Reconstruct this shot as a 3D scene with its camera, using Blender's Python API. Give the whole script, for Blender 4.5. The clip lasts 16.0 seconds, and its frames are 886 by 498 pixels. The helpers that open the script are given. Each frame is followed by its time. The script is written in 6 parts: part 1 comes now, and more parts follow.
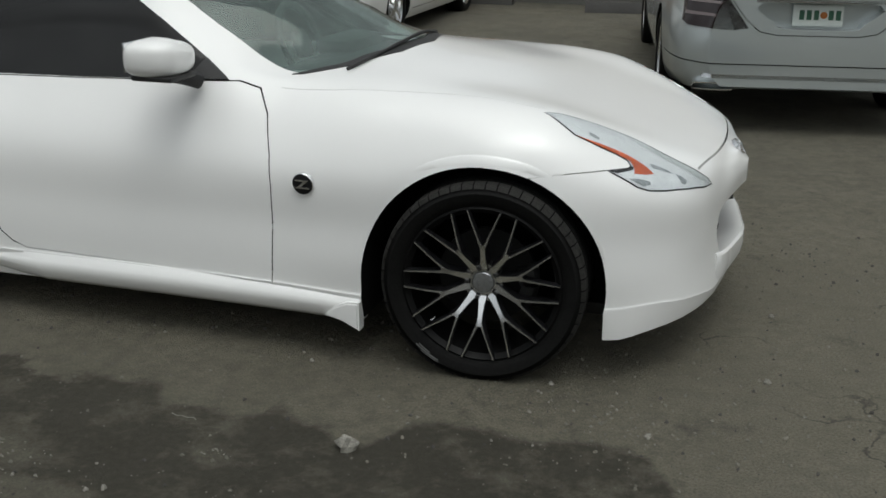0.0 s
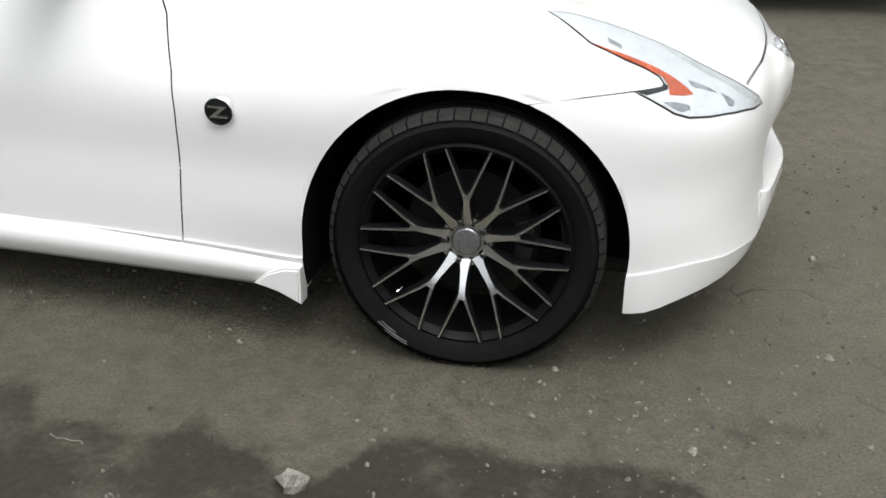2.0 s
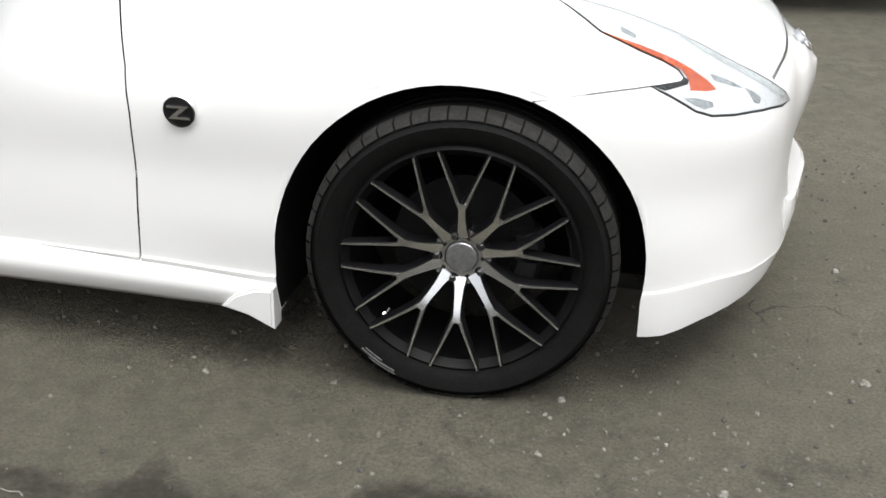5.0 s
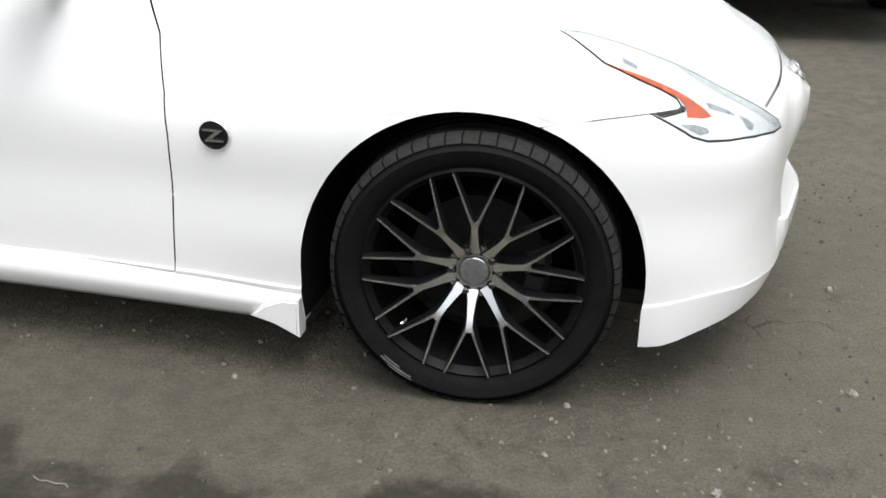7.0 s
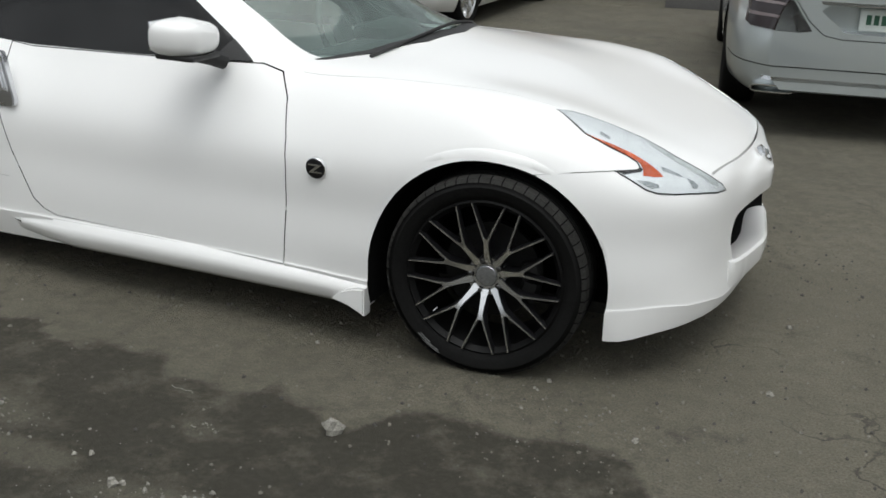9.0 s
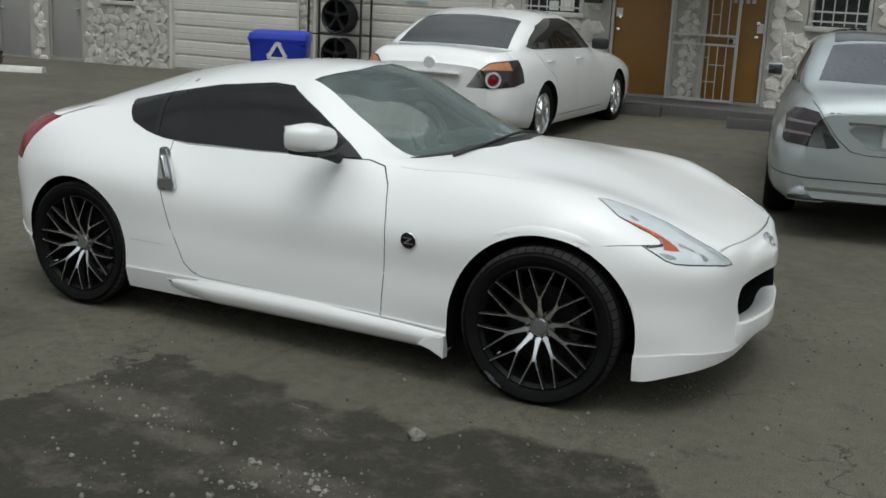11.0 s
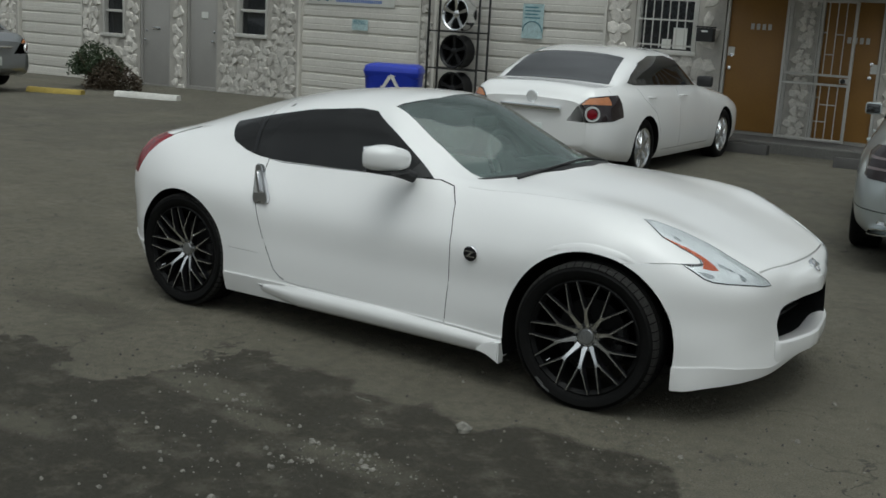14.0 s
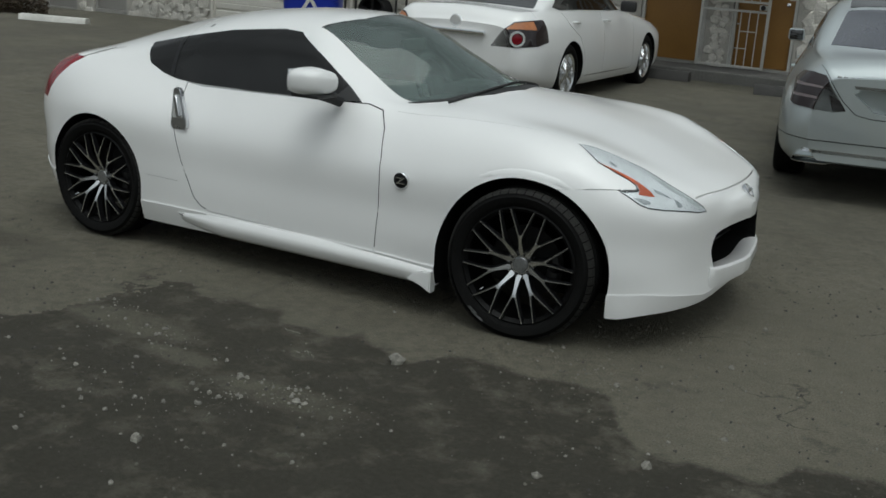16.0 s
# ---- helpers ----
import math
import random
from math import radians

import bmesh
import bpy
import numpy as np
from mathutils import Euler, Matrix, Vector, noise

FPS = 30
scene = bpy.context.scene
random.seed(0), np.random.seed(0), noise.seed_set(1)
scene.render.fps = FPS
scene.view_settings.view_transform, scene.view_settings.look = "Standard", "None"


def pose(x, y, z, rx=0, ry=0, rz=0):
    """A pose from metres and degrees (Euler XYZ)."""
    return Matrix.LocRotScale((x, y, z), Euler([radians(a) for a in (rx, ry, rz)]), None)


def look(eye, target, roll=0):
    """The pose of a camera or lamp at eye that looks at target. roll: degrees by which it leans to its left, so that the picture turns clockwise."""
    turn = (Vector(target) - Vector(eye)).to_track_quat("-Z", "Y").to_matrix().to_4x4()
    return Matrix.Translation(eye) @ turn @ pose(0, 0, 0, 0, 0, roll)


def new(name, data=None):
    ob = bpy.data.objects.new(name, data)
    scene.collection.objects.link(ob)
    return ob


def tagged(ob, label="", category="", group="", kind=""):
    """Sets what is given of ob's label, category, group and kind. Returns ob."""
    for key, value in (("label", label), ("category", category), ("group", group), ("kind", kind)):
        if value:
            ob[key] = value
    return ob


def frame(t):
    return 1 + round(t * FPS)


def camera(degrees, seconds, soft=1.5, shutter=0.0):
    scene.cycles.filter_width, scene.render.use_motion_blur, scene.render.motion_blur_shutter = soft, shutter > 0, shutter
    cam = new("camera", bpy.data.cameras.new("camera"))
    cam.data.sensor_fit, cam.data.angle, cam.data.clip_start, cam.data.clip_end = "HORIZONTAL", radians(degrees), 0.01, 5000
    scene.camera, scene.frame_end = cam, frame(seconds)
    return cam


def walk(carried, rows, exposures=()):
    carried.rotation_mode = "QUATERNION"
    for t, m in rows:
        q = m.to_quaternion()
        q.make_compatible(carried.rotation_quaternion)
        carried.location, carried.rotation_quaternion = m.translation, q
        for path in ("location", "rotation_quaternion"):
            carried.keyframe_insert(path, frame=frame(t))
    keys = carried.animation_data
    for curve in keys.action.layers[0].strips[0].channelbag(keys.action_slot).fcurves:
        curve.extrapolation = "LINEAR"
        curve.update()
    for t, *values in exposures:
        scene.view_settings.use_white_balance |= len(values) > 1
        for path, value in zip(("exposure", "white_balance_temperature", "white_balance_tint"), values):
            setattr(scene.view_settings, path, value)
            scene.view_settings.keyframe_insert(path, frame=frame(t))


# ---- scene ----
cam = camera(43.0, 16.0, soft=1.6)
# seconds, eye x y z, turn rx ry rz
PATH = [
    (0.0, 0.931, -3.364, 1.604, 71.83, -0.52, 17.59),
    (0.5, 0.838, -3.178, 1.593, 70.48, -0.22, 16.69),
    (1.0, 0.784, -2.886, 1.566, 69.36, -0.62, 17.56),
    (1.5, 0.715, -2.663, 1.531, 66.38, -0.02, 16.74),
    (2.0, 0.541, -2.469, 1.501, 65.06, -0.91, 13.77),
    (2.5, 0.442, -2.358, 1.464, 63.78, -2.31, 12.67),
    (3.0, 0.429, -2.300, 1.439, 64.90, -1.91, 13.08),
    (3.5, 0.440, -2.251, 1.406, 65.12, -1.66, 12.79),
    (4.0, 0.440, -2.212, 1.397, 65.16, -1.43, 12.72),
    (4.5, 0.440, -2.188, 1.386, 65.17, -1.18, 12.51),
    (5.0, 0.436, -2.184, 1.380, 65.53, -1.04, 12.46),
    (7.5, 0.508, -2.530, 1.491, 67.54, -1.17, 13.99),
    (8.0, 0.698, -2.795, 1.608, 68.75, -0.70, 17.21),
    (8.2, 0.808, -2.893, 1.607, 69.10, -0.89, 18.89),
    (10.3, 1.553, -3.888, 1.704, 75.09, -2.76, 24.82),
    (10.5, 1.581, -3.978, 1.710, 75.66, -2.46, 25.34),
    (11.0, 1.652, -4.236, 1.723, 76.76, -2.65, 27.02),
    (11.5, 1.800, -4.337, 1.735, 77.68, -3.01, 28.74),
    (12.0, 2.020, -4.403, 1.711, 77.63, -3.56, 31.93),
    (12.5, 2.098, -4.437, 1.729, 77.62, -3.64, 32.48),
    (13.0, 2.107, -4.469, 1.742, 78.03, -3.69, 33.70),
    (13.5, 2.116, -4.477, 1.743, 78.53, -3.61, 33.51),
    (14.0, 2.138, -4.481, 1.734, 78.23, -3.23, 33.73),
    (14.5, 2.148, -4.485, 1.730, 78.23, -3.60, 33.48),
    (15.0, 2.152, -4.488, 1.722, 77.91, -3.06, 33.50),
    (15.5, 2.121, -4.469, 1.708, 76.43, -3.87, 32.91),
    (16.0, 2.011, -4.383, 1.689, 74.86, -3.85, 29.60),
]
EXPOSURES = [(0.0, -0.08, 6400, 5), (1.0, 0.31, 6400, 7), (2.0, 0.78, 6450, 9), (3.0, 1.0, 6500, 10), (5.2, 1.04, 6500, 10), (7.3, 0.98, 6400, 9), (8.2, 0.60, 6400, 8), (10.3, 0.06, 6300, 5), (14.0, -0.29, 6200, 2), (16.0, -0.32, 6200, 2)]
walk(cam, [(t, pose(x, y, z, rx, ry, rz)) for t, x, y, z, rx, ry, rz in PATH], EXPOSURES)

# ---- daylight: a bright overcast sky with a very soft sun ----
world = bpy.data.worlds.new("overcast_sky")
scene.world = world
world.use_nodes = True
wn = world.node_tree.nodes
wl = world.node_tree.links
sky = wn.new("ShaderNodeTexSky")
sky.sky_type = "NISHITA"
sky.sun_disc = False
sky.sun_elevation = radians(68)
sky.sun_rotation = radians(150)
sky.air_density, sky.dust_density, sky.ozone_density = 1.0, 3.0, 1.0
grey = wn.new("ShaderNodeHueSaturation")
grey.inputs["Saturation"].default_value = 0.12
wl.new(sky.outputs[0], grey.inputs["Color"])
where = wn.new("ShaderNodeTexCoord")
clouds = wn.new("ShaderNodeTexNoise")
clouds.inputs["Scale"].default_value, clouds.inputs["Detail"].default_value = 2.6, 6
wl.new(where.outputs["Generated"], clouds.inputs["Vector"])
depth = wn.new("ShaderNodeMapRange")
depth.inputs["From Min"].default_value, depth.inputs["From Max"].default_value = 0.32, 0.68
depth.inputs["To Min"].default_value, depth.inputs["To Max"].default_value = 0.62, 1.38
wl.new(clouds.outputs["Fac"], depth.inputs["Value"])
# an overcast sky is brighter overhead than along the horizon
axes = wn.new("ShaderNodeSeparateXYZ")
wl.new(where.outputs["Generated"], axes.inputs[0])
height = wn.new("ShaderNodeMapRange")
height.inputs["To Min"].default_value, height.inputs["To Max"].default_value = 0.50, 2.0
wl.new(axes.outputs[2], height.inputs["Value"])
both = wn.new("ShaderNodeMath")
both.operation = "MULTIPLY"
wl.new(height.outputs[0], both.inputs[0])
wl.new(depth.outputs[0], both.inputs[1])
cover = wn.new("ShaderNodeVectorMath")
cover.operation = "SCALE"
wl.new(grey.outputs[0], cover.inputs[0])
wl.new(both.outputs[0], cover.inputs["Scale"])
wl.new(cover.outputs[0], wn["Background"].inputs["Color"])
wn["Background"].inputs["Strength"].default_value = 0.105
sun_data = bpy.data.lights.new("sun", "SUN")
sun_data.energy = 0.6
sun_data.angle = radians(55)
sun_data.color = (1.0, 0.97, 0.93)
sun = new("sun", sun_data)
sun.matrix_world = look((0.6, -0.8, 12), (0, 0, 0))

# ---- materials ----
def material(name, color, rough=0.5, metal=0.0, vary=0.15, scale=6.0, fine=60.0, bump=0.0, bump_scale=80.0, coat=0.0, spec=0.5, rough_vary=0.1, per_object=0.0):
    """A procedural surface: base colour varied at two scales, uneven gloss, fine relief."""
    m = bpy.data.materials.new(name)
    m.use_nodes = True
    n, l = m.node_tree.nodes, m.node_tree.links
    b = n["Principled BSDF"]
    b.inputs["Metallic"].default_value = metal
    b.inputs["Coat Weight"].default_value = coat
    b.inputs["Coat Roughness"].default_value = 0.04
    b.inputs["Specular IOR Level"].default_value = spec
    co = n.new("ShaderNodeTexCoord")
    big = n.new("ShaderNodeTexNoise")
    big.inputs["Scale"].default_value, big.inputs["Detail"].default_value = scale, 6
    small = n.new("ShaderNodeTexNoise")
    small.inputs["Scale"].default_value, small.inputs["Detail"].default_value = fine, 4
    l.new(co.outputs["Object"], big.inputs["Vector"])
    l.new(co.outputs["Object"], small.inputs["Vector"])
    add = n.new("ShaderNodeMath")
    add.operation = "ADD"
    l.new(big.outputs["Fac"], add.inputs[0])
    l.new(small.outputs["Fac"], add.inputs[1])
    ramp = n.new("ShaderNodeMapRange")
    ramp.inputs["From Min"].default_value, ramp.inputs["From Max"].default_value = 0.65, 1.35
    ramp.inputs["To Min"].default_value, ramp.inputs["To Max"].default_value = 1 - vary, 1 + vary
    l.new(add.outputs[0], ramp.inputs["Value"])
    last = ramp.outputs[0]
    if per_object:
        info = n.new("ShaderNodeObjectInfo")
        span = n.new("ShaderNodeMapRange")
        span.inputs["To Min"].default_value, span.inputs["To Max"].default_value = 1 - per_object, 1 + per_object
        l.new(info.outputs["Random"], span.inputs["Value"])
        mul = n.new("ShaderNodeMath")
        mul.operation = "MULTIPLY"
        l.new(last, mul.inputs[0])
        l.new(span.outputs[0], mul.inputs[1])
        last = mul.outputs[0]
    tint = n.new("ShaderNodeVectorMath")
    tint.operation = "SCALE"
    tint.inputs[0].default_value = color
    l.new(last, tint.inputs["Scale"])
    l.new(tint.outputs[0], b.inputs["Base Color"])
    gloss = n.new("ShaderNodeMapRange")
    gloss.inputs["To Min"].default_value, gloss.inputs["To Max"].default_value = max(0.0, rough - rough_vary), min(1.0, rough + rough_vary)
    l.new(big.outputs["Fac"], gloss.inputs["Value"])
    l.new(gloss.outputs[0], b.inputs["Roughness"])
    if bump:
        relief = n.new("ShaderNodeTexNoise")
        relief.inputs["Scale"].default_value, relief.inputs["Detail"].default_value = bump_scale, 5
        l.new(co.outputs["Object"], relief.inputs["Vector"])
        bn = n.new("ShaderNodeBump")
        bn.inputs["Strength"].default_value, bn.inputs["Distance"].default_value = bump, 0.02
        l.new(relief.outputs["Fac"], bn.inputs["Height"])
        l.new(bn.outputs[0], b.inputs["Normal"])
    return m


def glass(name, color, haze=0.05, ior=1.6, dust_or_sheen=(0.5, 0.5, 0.48)):
    """A tinted pane: light goes straight through with its tint, the surface mirrors by its gloss, a thin diffuse layer
    dulls it with dust and paints a pale sky sheen on the windshield.
    """
    m = bpy.data.materials.new(name)
    m.use_nodes = True
    n, l = m.node_tree.nodes, m.node_tree.links
    n.remove(n["Principled BSDF"])
    t = n.new("ShaderNodeBsdfTransparent")
    t.inputs["Color"].default_value = (*color, 1)
    d = n.new("ShaderNodeBsdfDiffuse")
    d.inputs["Color"].default_value = (*dust_or_sheen, 1)
    g = n.new("ShaderNodeBsdfGlossy")
    g.inputs["Roughness"].default_value = 0.02
    dusty = n.new("ShaderNodeMixShader")
    co = n.new("ShaderNodeTexCoord")
    spots = n.new("ShaderNodeTexNoise")
    spots.inputs["Scale"].default_value = 7.0
    l.new(co.outputs["Object"], spots.inputs["Vector"])
    amount = n.new("ShaderNodeMath")
    amount.operation = "MULTIPLY"
    amount.inputs[1].default_value = haze * 2
    l.new(spots.outputs["Fac"], amount.inputs[0])
    l.new(amount.outputs[0], dusty.inputs[0])
    l.new(t.outputs[0], dusty.inputs[1])
    l.new(d.outputs[0], dusty.inputs[2])
    w = n.new("ShaderNodeLayerWeight")
    w.inputs["Blend"].default_value = 0.5
    power = n.new("ShaderNodeMath")
    power.operation = "POWER"
    power.inputs[1].default_value = 4.5
    l.new(w.outputs["Facing"], power.inputs[0])
    f = n.new("ShaderNodeMapRange")
    f.inputs["To Min"].default_value = ((ior - 1) / (ior + 1)) ** 2
    l.new(power.outputs[0], f.inputs["Value"])
    mix = n.new("ShaderNodeMixShader")
    l.new(f.outputs[0], mix.inputs[0])
    l.new(dusty.outputs[0], mix.inputs[1])
    l.new(g.outputs[0], mix.inputs[2])
    l.new(mix.outputs[0], n["Material Output"].inputs["Surface"])
    return m


M = {
    "pearl": material("pearl_white_paint", (0.80, 0.80, 0.79), 0.42, 0.0, 0.012, 2.0, 900.0, coat=1.0, spec=0.35, rough_vary=0.04),
    "white_car": material("white_car_paint", (0.80, 0.80, 0.79), 0.185, 0.0, 0.02, 2.0, 300.0, coat=0.9, rough_vary=0.05),
    "silver": material("silver_metallic_paint", (0.50, 0.545, 0.55), 0.30, 0.55, 0.03, 3.0, 900.0, coat=0.9, rough_vary=0.05),
    "grey_car": material("grey_metallic_paint", (0.25, 0.26, 0.27), 0.3, 0.5, 0.03, 3.0, 600.0, coat=0.8),
    "tyre": material("tyre_rubber", (0.0075, 0.0075, 0.0073), 0.68, 0.0, 0.35, 9.0, 120.0, 0.12, 160.0, spec=0.09),
    "tread": material("dusty_tread_rubber", (0.050, 0.049, 0.046), 0.75, 0.0, 0.35, 30.0, 160.0, 0.1, 160.0, spec=0.2),
    "black": material("black_plastic", (0.015, 0.015, 0.015), 0.5, 0.0, 0.2, 8.0, 90.0, 0.1, 200.0),
    "liner": material("wheel_liner_felt", (0.006, 0.006, 0.006), 0.9, 0.0, 0.3, 8.0, 90.0, 0.2, 100.0, spec=0.1),
    "rim_black": material("gloss_black_rim", (0.009, 0.009, 0.010), 0.36, 0.0, 0.1, 20.0, 200.0, coat=0.08, spec=0.3),
    "rim_cut": material("machined_aluminium", (0.78, 0.79, 0.80), 0.24, 1.0, 0.06, 30.0, 400.0, rough_vary=0.05),
    "chrome": material("chrome", (0.82, 0.83, 0.84), 0.08, 1.0, 0.04, 12.0, 100.0, rough_vary=0.03),
    "satin": material("satin_chrome", (0.70, 0.71, 0.73), 0.28, 1.0, 0.05, 12.0, 100.0, rough_vary=0.04),
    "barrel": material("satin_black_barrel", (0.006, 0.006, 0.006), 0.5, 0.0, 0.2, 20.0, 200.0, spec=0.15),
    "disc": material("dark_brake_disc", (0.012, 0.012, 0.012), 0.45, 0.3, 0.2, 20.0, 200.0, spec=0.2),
    "cap": material("brushed_centre_cap", (0.40, 0.41, 0.42), 0.36, 0.9, 0.25, 90.0, 300.0, 0.1, 60.0),
    "steel": material("brake_steel", (0.10, 0.10, 0.10), 0.4, 1.0, 0.15, 20.0, 150.0),
    "tint": glass("black_tinted_glass", (0.05, 0.05, 0.055), 0.01, 1.55),
    # teal diffuse layer: the sky's pale reflection painted into the pane
    "windshield": glass("greenish_windshield_glass", (0.82, 0.90, 0.87), 0.065, 1.8, (0.40, 0.52, 0.48)),
    "lens": glass("clear_lamp_lens", (0.97, 0.98, 0.98), 0.01, 1.25),
    "red_lens": material("red_lamp_lens", (0.20, 0.004, 0.012), 0.15, 0.0, 0.15, 30.0, 200.0, coat=0.4, spec=0.3),
    "dark_red": material("smoked_red_lens", (0.012, 0.005, 0.006), 0.14, 0.0, 0.1, 30.0, 200.0, coat=0.5),
    "amber": material("amber_reflector", (0.50, 0.075, 0.015), 0.25, 0.0, 0.35, 18.0, 120.0, coat=0.6),
    "lamp_bowl": material("lamp_reflector", (0.90, 0.91, 0.92), 0.14, 0.5, 0.12, 26.0, 90.0, 0.35, 11.0),
    "lamp_dark": material("smoked_lamp_mask", (0.40, 0.42, 0.43), 0.2, 0.5, 0.5, 40.0, 120.0, 0.3, 40.0),
    "lamp_strip": material("frosted_lamp_strip", (0.48, 0.50, 0.50), 0.3, 0.1, 0.25, 60.0, 200.0),
    "scuff": material("chalky_scuff", (0.13, 0.13, 0.13), 0.8, 0.0, 0.5, 60.0, 300.0),
    "interior": material("dark_cabin_trim", (0.03, 0.032, 0.034), 0.7, 0.0, 0.2, 10.0, 120.0, 0.2, 150.0),
}

# ---- mesh tools ----
def mesh_of(name, bm, smooth=0.0):
    me = bpy.data.meshes.new(name)
    bm.to_mesh(me)
    bm.free()
    if smooth:
        me.polygons.foreach_set("use_smooth", [True] * len(me.polygons))
        me.set_sharp_from_angle(angle=radians(smooth))
    me.update()
    return me


def part(name, bm, mat, parent=None, label="", smooth=35.0, m=None):
    """Links a bmesh (or a mesh) as one mesh object, under a thing or a part if one is given."""
    me = bm if isinstance(bm, bpy.types.Mesh) else mesh_of(name, bm, smooth)
    me.name = name
    me.materials.clear()
    me.materials.append(M[mat] if isinstance(mat, str) else mat)
    ob = new(name, me)
    if parent is not None:
        ob.parent = parent
    if m is not None:
        ob.matrix_basis = m
    if label:
        ob["label"] = label
    return ob


def thing(name, label, category, m=None, group="", kind=""):
    ob = new(name)
    ob.empty_display_size = 0.1
    if m is not None:
        ob.matrix_basis = m
    return tagged(ob, label, category, group, kind)


def box(bm, x0, x1, y0, y1, z0, z1, bevel=0.0, m=None):
    r = bmesh.ops.create_cube(bm, size=1.0)
    t = Matrix.Translation(((x0 + x1) / 2, (y0 + y1) / 2, (z0 + z1) / 2)) @ Matrix.Diagonal((x1 - x0, y1 - y0, z1 - z0, 1))
    bmesh.ops.transform(bm, matrix=t, verts=r["verts"])
    if bevel:
        edges = list({e for v in r["verts"] for e in v.link_edges})
        made = bmesh.ops.bevel(bm, geom=edges, offset=bevel, segments=2, affect="EDGES", profile=0.5)
        vs = list({v for f in made["faces"] for v in f.verts})
        vs = [v for v in bm.verts if v.is_valid] if m is not None and len(bm.verts) == len(vs) else vs
    else:
        vs = r["verts"]
    if m is not None:
        bmesh.ops.transform(bm, matrix=m, verts=vs)
    return bm


def boxed(*a, **k):
    return box(bmesh.new(), *a, **k)


def lathe(profile, steps=48, axis="Y", closed=False, m=None):
    """Spins (radius, along) pairs about an axis."""
    bm = bmesh.new()
    rings = []
    for r, h in profile:
        ring = []
        for i in range(steps):
            a = 2 * math.pi * i / steps
            p = (r * math.cos(a), h, r * math.sin(a)) if axis == "Y" else (r * math.cos(a), r * math.sin(a), h)
            ring.append(bm.verts.new(p))
        rings.append(ring)
    pairs = list(zip(rings, rings[1:] + rings[:1])) if closed else list(zip(rings, rings[1:]))
    for a, b in pairs:
        for i in range(steps):
            j = (i + 1) % steps
            bm.faces.new((a[i], a[j], b[j], b[i]))
    if not closed:
        for ring in (rings[0], rings[-1]):
            bm.faces.new(ring)
    bmesh.ops.recalc_face_normals(bm, faces=bm.faces)
    if m is not None:
        bmesh.ops.transform(bm, matrix=m, verts=bm.verts)
    return bm


def prism(points, axis, a, b):
    """A closed solid: a polygon in the plane across the axis, drawn from a to b along it."""
    bm = bmesh.new()
    place = {"x": lambda p, h: (h, p[0], p[1]), "y": lambda p, h: (p[0], h, p[1]), "z": lambda p, h: (p[0], p[1], h)}[axis]
    lo = [bm.verts.new(place(p, a)) for p in points]
    hi = [bm.verts.new(place(p, b)) for p in points]
    bm.faces.new(lo)
    bm.faces.new(hi)
    for i in range(len(points)):
        j = (i + 1) % len(points)
        bm.faces.new((lo[i], lo[j], hi[j], hi[i]))
    bmesh.ops.recalc_face_normals(bm, faces=bm.faces)
    return bm


def smooth_loop(points, steps=6, closed=True):
    """A Catmull-Rom curve through the points."""
    out = []
    n = len(points)
    for i in range(n if closed else n - 1):
        if closed:
            p = [Vector(points[(i + k) % n]) for k in (-1, 0, 1, 2)]
        else:
            p = [Vector(points[min(max(i + k, 0), n - 1)]) for k in (-1, 0, 1, 2)]
        for s in range(steps):
            t = s / steps
            out.append(0.5 * ((2 * p[1]) + (p[2] - p[0]) * t + (2 * p[0] - 5 * p[1] + 4 * p[2] - p[3]) * t * t + (3 * p[1] - p[0] - 3 * p[2] + p[3]) * t ** 3))
    if not closed:
        out.append(Vector(points[-1]))
    return out


def ribbon(points, half):
    """A closed outline of a narrow strip along an open 2D line, for cutting a seam."""
    left, right = [], []
    n = len(points)
    for i, p in enumerate(points):
        d = Vector(points[min(i + 1, n - 1)]) - Vector(points[max(i - 1, 0)])
        d = Vector((-d[1], d[0])).normalized() * half
        left.append((p[0] + d[0], p[1] + d[1]))
        right.append((p[0] - d[0], p[1] - d[1]))
    return left + right[::-1]


def tube(points, radius, sides=8, closed=False):
    bm = bmesh.new()
    pts = [Vector(p) for p in points]
    n = len(pts)
    rings = []
    up = Vector((0, 0, 1))
    for i, p in enumerate(pts):
        d = (pts[(i + 1) % n] - pts[i - 1]) if closed else pts[min(i + 1, n - 1)] - pts[max(i - 1, 0)]
        d.normalize()
        a = d.cross(up)
        if a.length < 0.05:
            a = d.cross(Vector((1, 0, 0)))
        a.normalize()
        b = d.cross(a)
        rings.append([bm.verts.new(p + radius * (math.cos(2 * math.pi * k / sides) * a + math.sin(2 * math.pi * k / sides) * b)) for k in range(sides)])
    for i in range(n if closed else n - 1):
        r, s = rings[i], rings[(i + 1) % n]
        for k in range(sides):
            bm.faces.new((r[k], r[(k + 1) % sides], s[(k + 1) % sides], s[k]))
    if not closed:
        bm.faces.new(rings[0][::-1])
        bm.faces.new(rings[-1])
    bmesh.ops.recalc_face_normals(bm, faces=bm.faces)
    return bm


